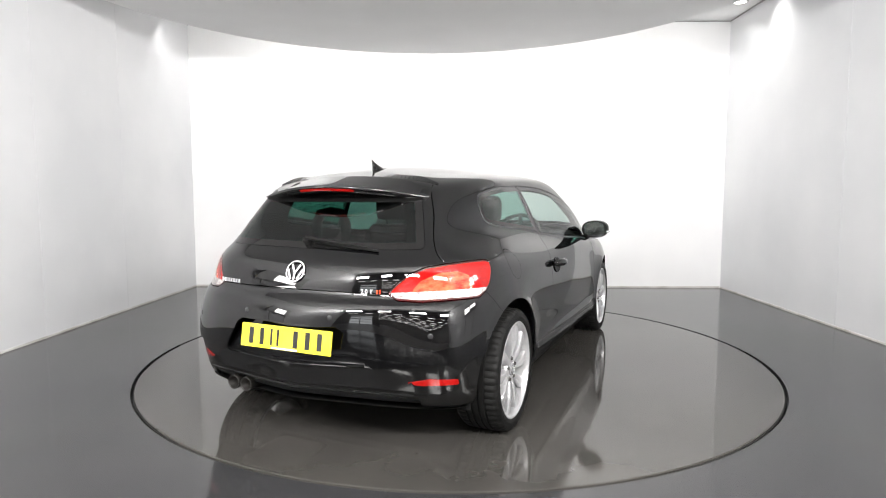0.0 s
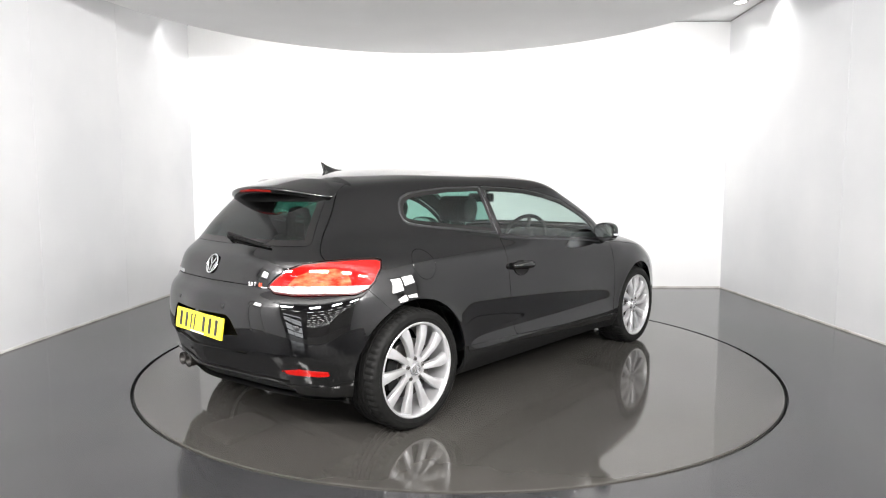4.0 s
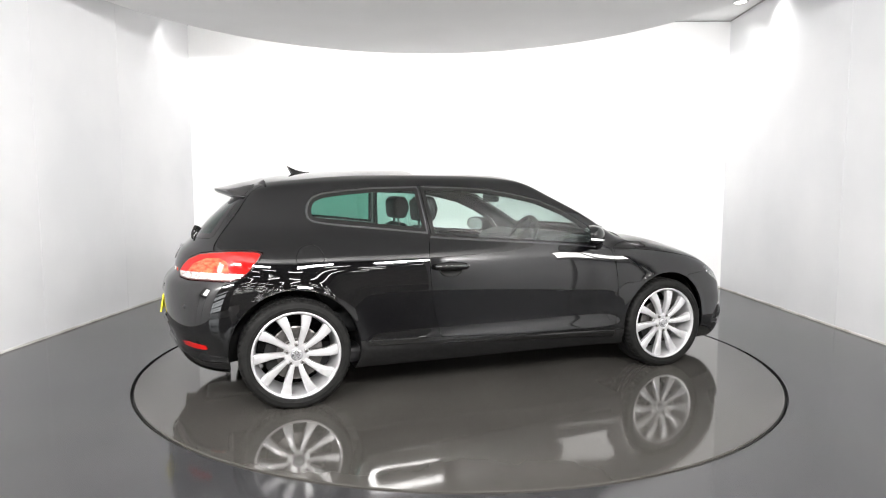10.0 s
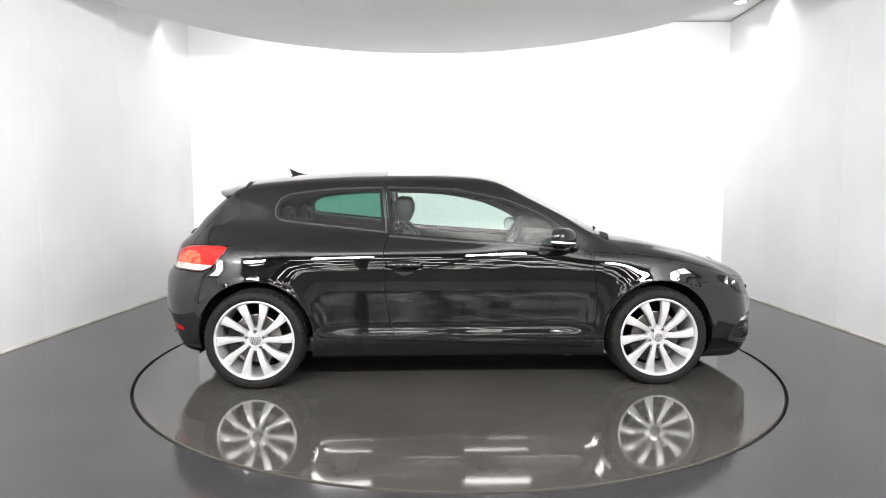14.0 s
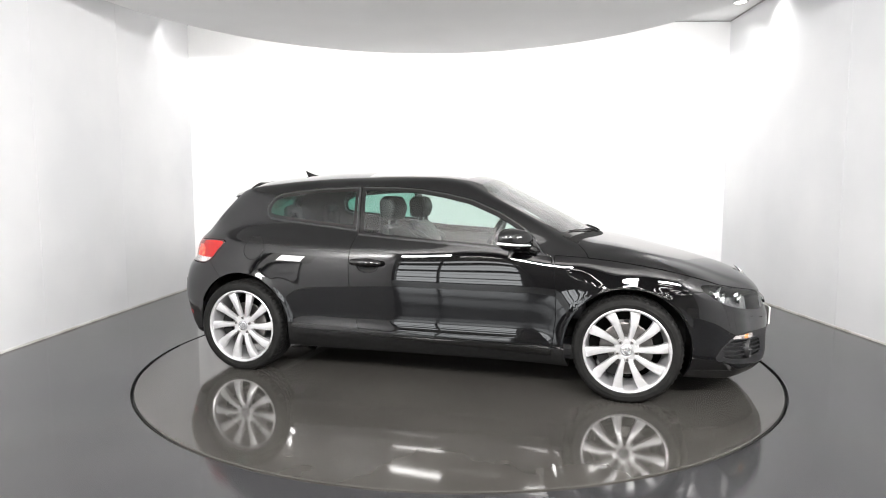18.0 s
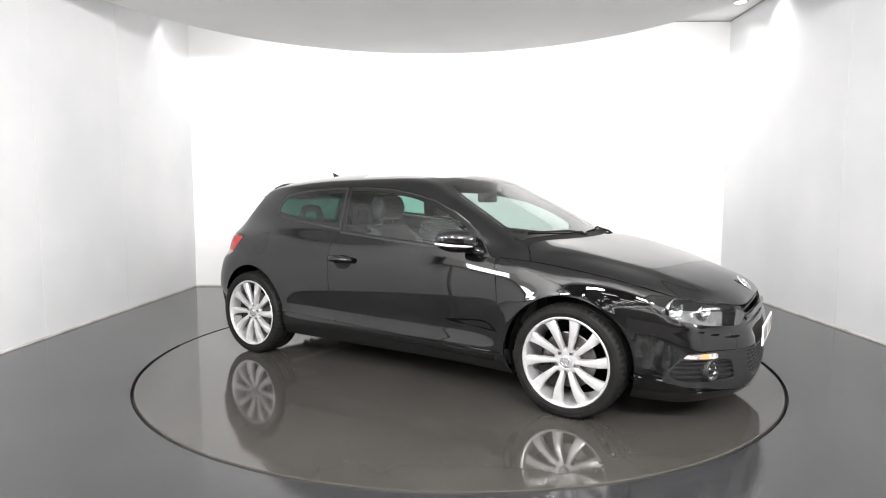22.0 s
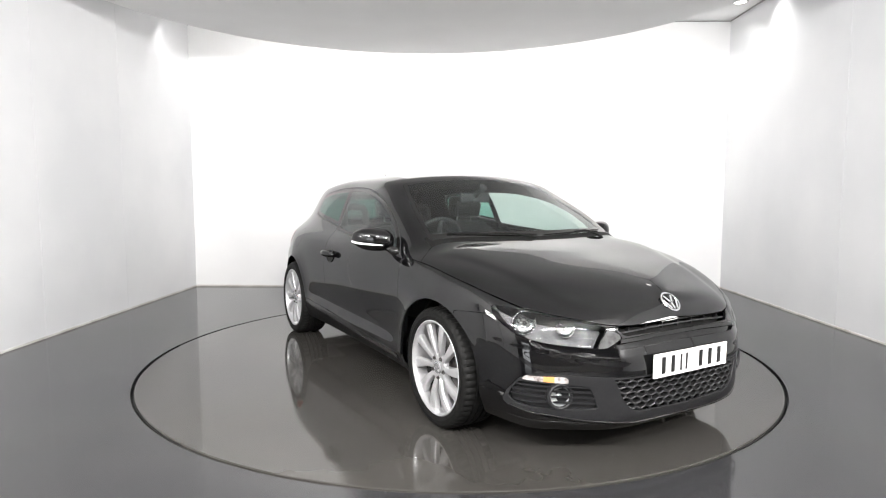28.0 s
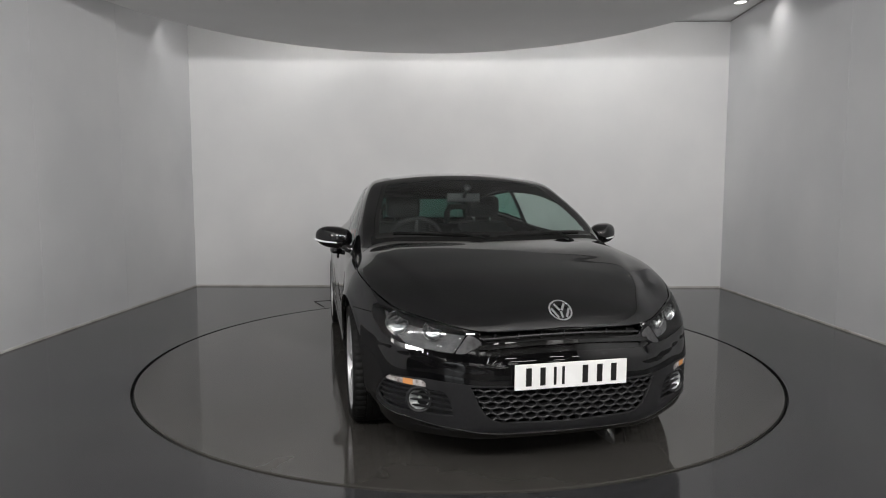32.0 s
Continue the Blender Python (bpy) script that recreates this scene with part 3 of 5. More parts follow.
def make_skin():
    P, Q = net(shell, (-2.2, -1.0, 0.05), (2.3, CELL * 2.5, 1.5), CELL)
    P = settle(shell, P)
    F = np.concatenate([Q[:, [0, 1, 2]], Q[:, [0, 2, 3]]])
    g = slope(shell, P)
    N = g / np.linalg.norm(g, axis=1)[:, None]
    skin, _ = Skin(P, N, F).split(P[:, 1] - 0.0)
    m = np.abs(skin.P[:, 1]) < 1e-6
    skin.P[m, 1] = 0
    skin.N[m, 1] = 0
    return skin
# ---- car materials ----
PAINT = material("black_car_paint", (0.0018, 0.0018, 0.0021), 0.5, Specular_IOR_Level=0.0, Coat_Weight=1.0, Coat_Roughness=0.012, Coat_IOR=1.60)
vary(PAINT, 3.0, 0.008, 0.03, socket="Coat Roughness", detail=3.0)
GLOSS_BLACK = material("gloss_black_plastic", (0.006, 0.006, 0.006), 0.08)
SATIN = vary(material("satin_black_plastic", rough=0.45, Specular_IOR_Level=0.35), 60.0, (0.010, 0.010, 0.011), (0.015, 0.015, 0.016), bump=0.05, bump_scale=900.0)
ROUGH_BLACK = vary(material("rough_black_plastic", rough=0.6, Specular_IOR_Level=0.10), 40.0, (0.006, 0.006, 0.006), (0.011, 0.011, 0.011), bump=0.15, bump_scale=500.0)
TRIM = material("dark_satin_trim", (0.045, 0.045, 0.048), 0.3, 0.6)
RUBBER = vary(material("tyre_rubber", rough=0.55, Specular_IOR_Level=0.10), 30.0, (0.006, 0.006, 0.006), (0.011, 0.011, 0.0105), bump=0.12, bump_scale=260.0)
ALLOY = vary(material("silver_alloy", rough=0.28, metal=0.6), 18.0, (0.50, 0.50, 0.51), (0.57, 0.57, 0.58), bump=0.01, bump_scale=700.0)
STEEL = vary(material("brake_steel", rough=0.38, metal=1.0), 25.0, (0.10, 0.095, 0.09), (0.20, 0.19, 0.185))
CHROME = material("chrome", (0.86, 0.87, 0.88), 0.05, 1.0)
RED_LENS = material("red_lamp_lens", (0.34, 0.006, 0.005), 0.12, Coat_Weight=1.0, Coat_Roughness=0.01, Specular_IOR_Level=0.0)
vary(RED_LENS, 90.0, (0.22, 0.003, 0.003), (0.36, 0.007, 0.005), stretch=(1, 1, 3), bump=0.15, bump_scale=70.0, distance=0.004)
RED_DARK = material("dark_red_lens_edge", (0.05, 0.003, 0.003), 0.1, Coat_Weight=1.0)
RED_BRIGHT = material("bright_red_lens", (0.74, 0.045, 0.012), 0.1, Coat_Weight=1.0, Coat_Roughness=0.02, Specular_IOR_Level=0.0)
vary(RED_BRIGHT, 26.0, (0.46, 0.014, 0.006), (0.86, 0.13, 0.055), stretch=(1, 1, 2.2), bump=0.3, bump_scale=48.0, distance=0.008)
CLEAR_LENS = material("clear_lamp_strip", (0.62, 0.60, 0.59), 0.12, Coat_Weight=1.0)
vary(CLEAR_LENS, 42.0, (0.16, 0.13, 0.125), (0.60, 0.58, 0.57), bump=0.6, bump_scale=55.0, distance=0.006)
SMOKE_LENS = vary(material("smoked_lens", rough=0.3, Specular_IOR_Level=0.3), 45.0, (0.015, 0.015, 0.016), (0.055, 0.055, 0.057))
AMBER = material("amber_lens", (0.66, 0.29, 0.10), 0.1, Coat_Weight=1.0)
LAMP_CLEAR = glass("headlamp_cover", (0.86, 0.88, 0.88), reflect=0.042)
GLASS_FRONT = glass("clear_green_glass", (0.74, 0.85, 0.81), reflect=0.085)
GLASS_SCREEN = glass("windscreen_glass", (0.70, 0.80, 0.77), reflect=0.10)
GLASS_DARK = glass("privacy_glass", (0.26, 0.50, 0.43))
GLASS_REAR = glass("dark_rear_glass", (0.06, 0.15, 0.125), reflect=0.07)
GLASS_ROOF = material("dark_roof_glass", (0.006, 0.007, 0.007), 0.02, Coat_Weight=1.0, Coat_Roughness=0.005)
BLACKOUT = material("black_glass_border", (0.006, 0.006, 0.006), 0.03)
CLOTH = vary(material("dark_seat_leather", rough=0.5, Specular_IOR_Level=0.3), 14.0, (0.009, 0.0095, 0.010), (0.016, 0.0165, 0.0175), bump=0.03, bump_scale=160.0)
LINING = vary(material("dark_headlining", rough=0.9, Specular_IOR_Level=0.1), 30.0, (0.016, 0.016, 0.017), (0.022, 0.022, 0.023))
DASH = vary(material("dark_grey_dash", rough=0.55), 20.0, (0.018, 0.018, 0.020), (0.028, 0.028, 0.030), bump=0.03, bump_scale=120.0)
PLATE_W = vary(material("white_plate", rough=0.25), 9.0, (0.80, 0.80, 0.79), (0.86, 0.86, 0.85))
PLATE_Y = vary(material("yellow_plate", rough=0.25), 9.0, (0.86, 0.70, 0.03), (0.90, 0.75, 0.05))
INK = material("black_ink", (0.01, 0.01, 0.01), 0.4)
MIRROR = material("mirror_glass", (0.9, 0.92, 0.93), 0.01, 1.0)

CAR = tagged(new("car"), "glossy black three-door coupe with silver alloy wheels standing on a turntable", "car")
QUARTER = [(-0.482, 1.287), (-0.782, 1.278), (-0.968, 1.261), (-1.10, 1.242), (-1.155, 1.219), (-1.187, 1.182), (-1.201, 1.132), (-1.192, 1.088), (-1.165, 1.065), (-1.10, 1.053), (-0.952, 1.036), (-0.769, 1.018), (-0.586, 0.998), (-0.455, 0.984)]
DOOR_GLASS = [(-0.445, 1.258), (-0.22, 1.253), (-0.04, 1.241), (0.14, 1.212), (0.315, 1.171), (0.49, 1.098), (0.60, 1.036), (0.665, 0.988), (0.70, 0.948), (0.715, 0.905), (0.55, 0.914), (0.14, 0.942), (-0.22, 0.967), (-0.41, 0.986)]
DOOR = [(-0.474, 1.288), (-0.221, 1.283), (-0.035, 1.271), (0.149, 1.242), (0.331, 1.200), (0.511, 1.125), (0.618, 1.063), (0.69, 1.014), (0.742, 0.953), (0.785, 0.888), (0.81, 0.868), (0.84, 0.861), (0.859, 0.747), (0.872, 0.639), (0.876, 0.492), (0.859, 0.348), (0.842, 0.306),
        (-0.41, 0.352), (-0.432, 0.426), (-0.46, 0.534), (-0.476, 0.681), (-0.480, 0.787), (-0.477, 0.873), (-0.461, 0.942), (-0.440, 0.983)]
TAIL_LAMP = [(0.468, 0.782), (0.52, 0.753), (0.66, 0.744), (0.85, 0.746), (1.03, 0.744), (1.095, 0.768), (1.128, 0.80), (1.158, 0.862), (1.155, 0.90), (1.115, 0.911), (0.98, 0.914), (0.84, 0.908), (0.70, 0.896), (0.59, 0.864), (0.525, 0.828)]
HEAD_LAMP = [(0.432, 0.628), (0.457, 0.588), (0.49, 0.541), (0.59, 0.546), (0.72, 0.555), (0.855, 0.574), (0.955, 0.595), (1.035, 0.63), (1.09, 0.668), (1.108, 0.70), (1.075, 0.712), (0.985, 0.703), (0.85, 0.685), (0.72, 0.668), (0.60, 0.655), (0.468, 0.639)]
CORNER_LENS = [(0.426, 0.624), (0.374, 0.608), (0.334, 0.585), (0.43, 0.541), (0.484, 0.541), (0.450, 0.588)]
INSERT = [(1.03, 0.285), (1.0, 0.335), (0.936, 0.393), (0.88, 0.421), (0.68, 0.423), (0.46, 0.416), (0.3, 0.412), (-0.2, 0.412), (-0.2, 0.185), (0.3, 0.195), (0.458, 0.209), (0.615, 0.219), (0.775, 0.239), (0.909, 0.250), (1.0, 0.262)]
HONEY = [(-0.1, 0.404), (0.438, 0.404), (0.424, 0.375), (0.401, 0.322), (0.37, 0.277), (0.34, 0.256), (0.30, 0.244), (-0.1, 0.233)]
SLOT = [(-0.1, 0.634), (0.408, 0.633), (0.375, 0.600), (0.36, 0.590), (-0.1, 0.592)]
RECESS = [(-0.1, 0.634), (0.27, 0.632), (0.305, 0.612), (0.408, 0.470), (0.40, 0.450), (-0.1, 0.447)]
REAR_GLASS = [(-0.1, 1.26), (0.46, 1.25), (0.492, 1.19), (0.532, 1.10), (0.570, 1.0), (0.576, 0.985), (0.566, 0.972), (-0.1, 0.965)]
SCREEN = [(0.345, -0.1), (0.345, 0.0), (0.335, 0.3), (0.318, 0.575), (0.345, 0.594), (0.384, 0.604), (0.6, 0.660), (0.743, 0.692), (0.90, 0.714), (0.94, 0.705), (0.985, 0.57), (1.055, 0.25), (1.075, 0.0), (1.075, -0.1)]
BONNET = [(1.138, -0.1), (1.138, 0.0), (1.126, 0.2), (1.09, 0.4), (1.05, 0.55), (1.005, 0.68), (0.995, 0.745), (1.03, 0.79), (1.052, 0.83), (1.055, 0.95), (2.3, 0.95), (2.3, -0.1)]
LAMP_TOP = spline([0.0, 0.44, 0.6, 0.72, 0.85, 0.985, 1.1, 1.3], [0.640, 0.641, 0.661, 0.675, 0.693, 0.711, 0.720, 0.722])
SHUT = spline([0.8, 1.045, 1.229, 1.42, 1.63, 1.77, 1.95], [0.868, 0.855, 0.836, 0.806, 0.758, 0.714, 0.640])
BELT_LINE = spline([-0.6, -0.43, -0.22, 0.14, 0.53, 0.79, 0.9], [0.985, 0.972, 0.956, 0.931, 0.903, 0.874, 0.860])


def cut(skin, fun, gap=0.0016):
    """Takes the piece where fun < 0 out of a skin, with a joint round it; returns piece and rest."""
    f = fun(skin.P[:, 0], -skin.P[:, 1], skin.P[:, 2])
    inner = skin.split(f + gap)[0]
    rest = skin.split(f - gap)[1]
    return inner, rest


def both(name, skin, mat, label="", **k):
    """The same panel on both sides of the car, as two parts."""
    return panel(name, skin, mat, CAR, label, **k), panel(name, skin.mirrored(), mat, CAR, label, **k)


def whole(name, skin, mat, label="", **k):
    """One part that spans the car's middle."""
    return panel(name, skin.plus(skin.mirrored()), mat, CAR, label, **k)


def side_of(pts, soft=0.0):
    return lambda x, a, z: np.maximum(outline(pts, x, z, soft), 0.45 - a)


def recess_depth(P):
    """The plate's recess is deepest at its top and runs out below."""
    return -0.012 - 0.050 * np.clip((P[:, 2] - 0.44) / 0.19, 0, 1)


def build_shell():
    s = make_skin()
    # wheel openings and the underside
    for wx, r in ((-WHEEL_X, 0.372), (WHEEL_X, 0.366)):
        _, s = cut(s, lambda x, a, z: np.maximum(np.hypot(x - wx, z - WHEEL_Z - 0.004) - r, 0.52 - a), 0.0)
    under, s = cut(s, lambda x, a, z: z - UNDER(x) - 0.012, 0.0)
    whole("underbody", under, ROUGH_BLACK, depth=0)
    # glass of the sides
    q, s = cut(s, side_of(QUARTER))
    pane, ring = cut(q, lambda x, a, z: outline(QUARTER, x, z) + 0.012, 0.0008)
    both("quarter_window_trim", ring, TRIM, depth=0.006)
    border, pane2 = cut(pane, lambda x, a, z: -(outline(QUARTER, x, z) + 0.034) - 0.0, 0.0)
    both("quarter_window_border", border, BLACKOUT, depth=0)
    for ob in both("quarter_window", pane2, GLASS_DARK, "dark tinted quarter glass", depth=0):
        ob.visible_shadow = False
    d, s = cut(s, side_of(DOOR), 0.0024)
    pane, d = cut(d, side_of(DOOR_GLASS), 0.0008)
    for ob in both("door_window", pane, GLASS_FRONT, "clear green-tinted door glass", depth=0):
        ob.visible_shadow = False
    low, frame_ = cut(d, lambda x, a, z: z - BELT_LINE(x), 0.0008)
    pillar, frame_ = cut(frame_, lambda x, a, z: x + 0.425 + (z - 1.0) * 0.12, 0.0008)
    line, frame_ = cut(frame_, lambda x, a, z: -(outline(DOOR, x, z) + 0.010), 0.0006)
    both("window_frame", frame_, GLOSS_BLACK, "gloss black window frame", depth=0.008)
    both("window_trim", line, TRIM, "dark satin trim strip", depth=0.008)
    both("door_pillar", pillar, BLACKOUT, "gloss black pillar cover", depth=0.008)
    lined = frame_.plus(line).plus(pillar).moved(-0.014)
    both("door_frame_lining", Skin(lined.P, -lined.N, lined.F[:, ::-1]), LINING, "dark door frame lining", depth=0)
    strip, low = cut(low, lambda x, a, z: BELT_LINE(x) - 0.012 - z, 0.0006)
    both("belt_strip", strip, TRIM, depth=0.006)
    doors = both("door", low, PAINT, "", depth=0.016)
    both("door_card", low.moved(-0.06), DASH, depth=0)
    flap, s = cut(s, lambda x, a, z: np.maximum(np.hypot(x + 1.198, z - 0.861) - 0.078, 0.45 - a), 0.0014)
    panel("fuel_flap", flap, PAINT, CAR, "round black fuel flap", depth=0.008)
    panel("side_panel", flap.mirrored(), PAINT, CAR, depth=0.0)
    # lamps
    tl, s = cut(s, lambda x, a, z: np.maximum(outline(TAIL_LAMP, a + (x + 1.9) * 0.8, z), x + 1.2), 0.003)
    hl, s = cut(s, lambda x, a, z: np.maximum(outline(HEAD_LAMP, a + (2.06 - x) * 0.8, z), 1.5 - x))
    corner, s = cut(s, lambda x, a, z: np.maximum(outline(CORNER_LENS, a + (2.06 - x) * 0.8, z), 1.5 - x), 0.0012)
    both("corner_lens", corner, SMOKE_LENS, "smoked corner lens beside the grille", depth=0.012)
    # windscreen, cowl, bonnet, roof
    sc, s = cut(s, lambda x, a, z: np.maximum(outline(SCREEN, x, a), 0.86 - z), 0.0012)
    inner, edge = cut(sc, lambda x, a, z: np.maximum(outline(SCREEN, x, a) + 0.028, x - 1.015 + 0.26 * a * a), 0.0)
    whole("windscreen_border", edge, BLACKOUT, depth=0)
    whole("windscreen", inner, GLASS_SCREEN, "clear windscreen", depth=0).visible_shadow = False
    bon, s = cut(s, lambda x, a, z: np.maximum(np.maximum(outline(BONNET, x, a), SHUT(x) - z), LAMP_TOP(a + (2.06 - x) * 0.8) - z), 0.0024)
    whole("bonnet", bon, PAINT, "black bonnet with soft creases", depth=0.016)
    cowl, s = cut(s, lambda x, a, z: np.maximum(np.maximum(np.maximum(0.90 - x, a - 0.735), 0.8 - z), x - 1.35), 0.0012)
    whole("cowl", cowl, ROUGH_BLACK, "black plastic windscreen cowl", depth=0.01)
    rg, s = cut(s, lambda x, a, z: np.maximum(np.maximum(np.maximum(-0.475 - x, x - 0.292 + 0.16 * a * a), a - 0.525 + 0.03 * np.abs(x)), 1.2 - z), 0.0018)
    whole("roof_window", rg, GLASS_ROOF, "dark glass roof panel", depth=0.008)
    # tailgate
    gate_side = spline([0.7, 0.90, 0.937, 0.975, 1.13, 1.27, 1.40], [0.76, 0.690, 0.646, 0.616, 0.556, 0.491, 0.44])
    seal, _ = cut(s, lambda x, a, z: np.maximum(np.abs(np.maximum(np.maximum(x + 1.415, a - gate_side(z)), 0.783 - z)) - 0.014, x + 1.30), 0.0)
    whole("tailgate_seal", seal.moved(-0.019), ROUGH_BLACK, "black rubber tailgate seal", depth=0)
    seal, _ = cut(s, lambda x, a, z: np.maximum(np.abs(outline(REAR_GLASS, a, z)) - 0.010, x + 1.40), 0.0)
    whole("window_seal", seal.moved(-0.008), ROUGH_BLACK, "black rubber window seal", depth=0)
    tg, s = cut(s, lambda x, a, z: np.maximum(np.maximum(x + 1.415, a - gate_side(z)), 0.783 - z), 0.0026)
    rw, tg = cut(tg, lambda x, a, z: outline(REAR_GLASS, a, z), 0.001)
    inner, edge = cut(rw, lambda x, a, z: np.maximum(outline(REAR_GLASS, a, z) + 0.03, z - 1.19), 0.0)
    whole("rear_window_border", edge, BLACKOUT, depth=0)
    whole("rear_window", inner, GLASS_REAR, "dark tinted rear window", depth=0).visible_shadow = False
    whole("tailgate", tg, PAINT, "", depth=0.016)
    # bumpers
    rb, s = cut(s, lambda x, a, z: np.maximum(z - 0.783, x + 1.56 - (0.755 - z)), 0.0018)
    pan, rb = cut(rb, lambda x, a, z: np.maximum(outline(RECESS, a, z), x + 1.5), 0.0)
    whole("plate_recess", pan.moved(recess_depth), PAINT, depth=recess_depth, lip=-0.002)
    refl, rb = cut(rb, lambda x, a, z: outline(REFLECTOR, a + (x + 1.9) * 0.8, z), 0.0008)
    both("reflector", refl.moved(-0.007), RED_LENS, "red reflector strip", depth=0.006)
    low, rb = cut(rb, lambda x, a, z: z - 0.436 - 0.04 * a, 0.001)
    whole("rear_bumper", rb, PAINT, "", depth=0.012)
    diff, low = cut(low, lambda x, a, z: np.maximum(z - 0.335 + 0.12 * a * a, a - 0.62), 0.001)
    whole("rear_valance", low.moved(-0.009), GLOSS_BLACK, "gloss black lower bumper", depth=0.012)
    whole("diffuser", diff.moved(-0.026), SATIN, "satin black diffuser", depth=0.01)
    slot, s = cut(s, lambda x, a, z: np.maximum(outline(SLOT, a, z), 1.9 - x), 0.0)
    whole("grille_slot", slot.moved(-0.045), ROUGH_BLACK, "", depth=-0.045, lip=-0.002)
    ins, s = cut(s, lambda x, a, z: np.maximum(outline(INSERT, a + (2.06 - x) * 0.8, z), 1.5 - x), 0.0012)
    side, ins = cut(ins, lambda x, a, z: np.maximum(outline(SIDE_LAMP, a + (2.06 - x) * 0.8, z), 1.5 - x), 0.0006)
    amber, side = cut(side, lambda x, a, z: np.abs(a + (2.06 - x) * 0.8 - 0.757) - 0.032, 0.0004)
    outer, side = cut(side, lambda x, a, z: 0.757 - (a + (2.06 - x) * 0.8), 0.0)
    both("side_lamp", side, CLEAR_LENS, "clear side lamp lens", depth=0.01)
    both("side_lamp", outer, CLEAR_LENS, "clear side lamp lens", depth=0.01)
    both("indicator_lens", amber, AMBER, "amber indicator lens", depth=0.01)
    hon, ins = cut(ins, lambda x, a, z: np.maximum(outline(HONEY, a, z), 1.8 - x), 0.0)
    whole("honeycomb_recess", hon.moved(-0.05), ROUGH_BLACK, "", depth=-0.05, lip=-0.002)
    pocket, ins = cut(ins, lambda x, a, z: outline(POCKET, a + (2.06 - x) * 0.8, z), 0.0)
    both("lamp_pocket", pocket.moved(-0.02), SATIN, "", depth=-0.02, lip=-0.002)
    whole("bumper_insert", ins, SATIN, "satin black lower bumper insert", depth=0.012)
    fb, s = cut(s, lambda x, a, z: np.maximum(z - 0.658 - 0.06 * (x - 1.5), 1.48 - x), 0.0018)
    lip, fb = cut(fb, lambda x, a, z: z - 0.19 - 0.02 * a, 0.001)
    step, fb = cut(fb, lambda x, a, z: np.maximum(outline(STEP, a, z), 1.8 - x), 0.0006)
    whole("bumper_step", step.moved(-0.014), GLOSS_BLACK, "gloss black set-back band below the grille", depth=0.01)
    whole("front_bumper", fb, PAINT, "", depth=0.016)
    whole("front_lip", lip, GLOSS_BLACK, "gloss black front lip", depth=0.012)
    # sills, wings, the rest of the body
    sill, s = cut(s, lambda x, a, z: np.maximum(np.maximum(z - 0.336 + 0.037 * x, np.abs(x) - 1.12), 0.5 - a), 0.001)
    mould, sill = cut(sill, lambda x, a, z: np.maximum(0.297 - 0.044 * x - z, np.abs(x + 0.02) - 0.87), 0.001)
    both("side_moulding", mould.moved(0.006), GLOSS_BLACK, "gloss black side moulding", depth=0.014)
    both("sill", sill, ROUGH_BLACK, "black sill", depth=0.012)
    wing, s = cut(s, lambda x, a, z: np.maximum(0.862 - x, z - SHUT(np.minimum(x, 1.6)) - np.maximum(0, x - 1.6) * 2), 0.0018)
    both("front_wing", wing, PAINT, "", depth=0.016)
    whole("body", s, PAINT, "", depth=0.016)
    # lining of the roof and the pillars
    up, _ = cut(s, lambda x, a, z: np.maximum(0.93 - z, np.abs(x + 0.25) - 1.35), 0.0)
    up = up.moved(-0.022)
    whole("headliner", Skin(up.P, -up.N, up.F[:, ::-1]), LINING, "dark cloth roof lining", depth=0)
    glassy = rg.moved(-0.022)
    whole("sunblind", Skin(glassy.P, -glassy.N, glassy.F[:, ::-1]), LINING, "dark roof blind", depth=0)
    # lamp bodies
    build_lamps(tl, hl)
    return doors


STEP = [(-0.1, 0.576), (0.39, 0.568), (0.47, 0.592), (0.485, 0.575), (0.455, 0.552), (0.40, 0.536), (-0.1, 0.548)]
REFLECTOR = [(0.56, 0.380), (0.60, 0.365), (0.87, 0.360), (0.908, 0.373), (0.87, 0.386), (0.69, 0.396)]
SIDE_LAMP = [(0.925, 0.396), (0.885, 0.417), (0.81, 0.416), (0.70, 0.414), (0.655, 0.411), (0.630, 0.384), (0.70, 0.384), (0.775, 0.389), (0.86, 0.394)]
POCKET = [(0.995, 0.305), (0.975, 0.345), (0.93, 0.386), (0.86, 0.387), (0.77, 0.381), (0.62, 0.376), (0.53, 0.372), (0.50, 0.33), (0.475, 0.268), (0.72, 0.262), (0.9, 0.272), (0.97, 0.285)]


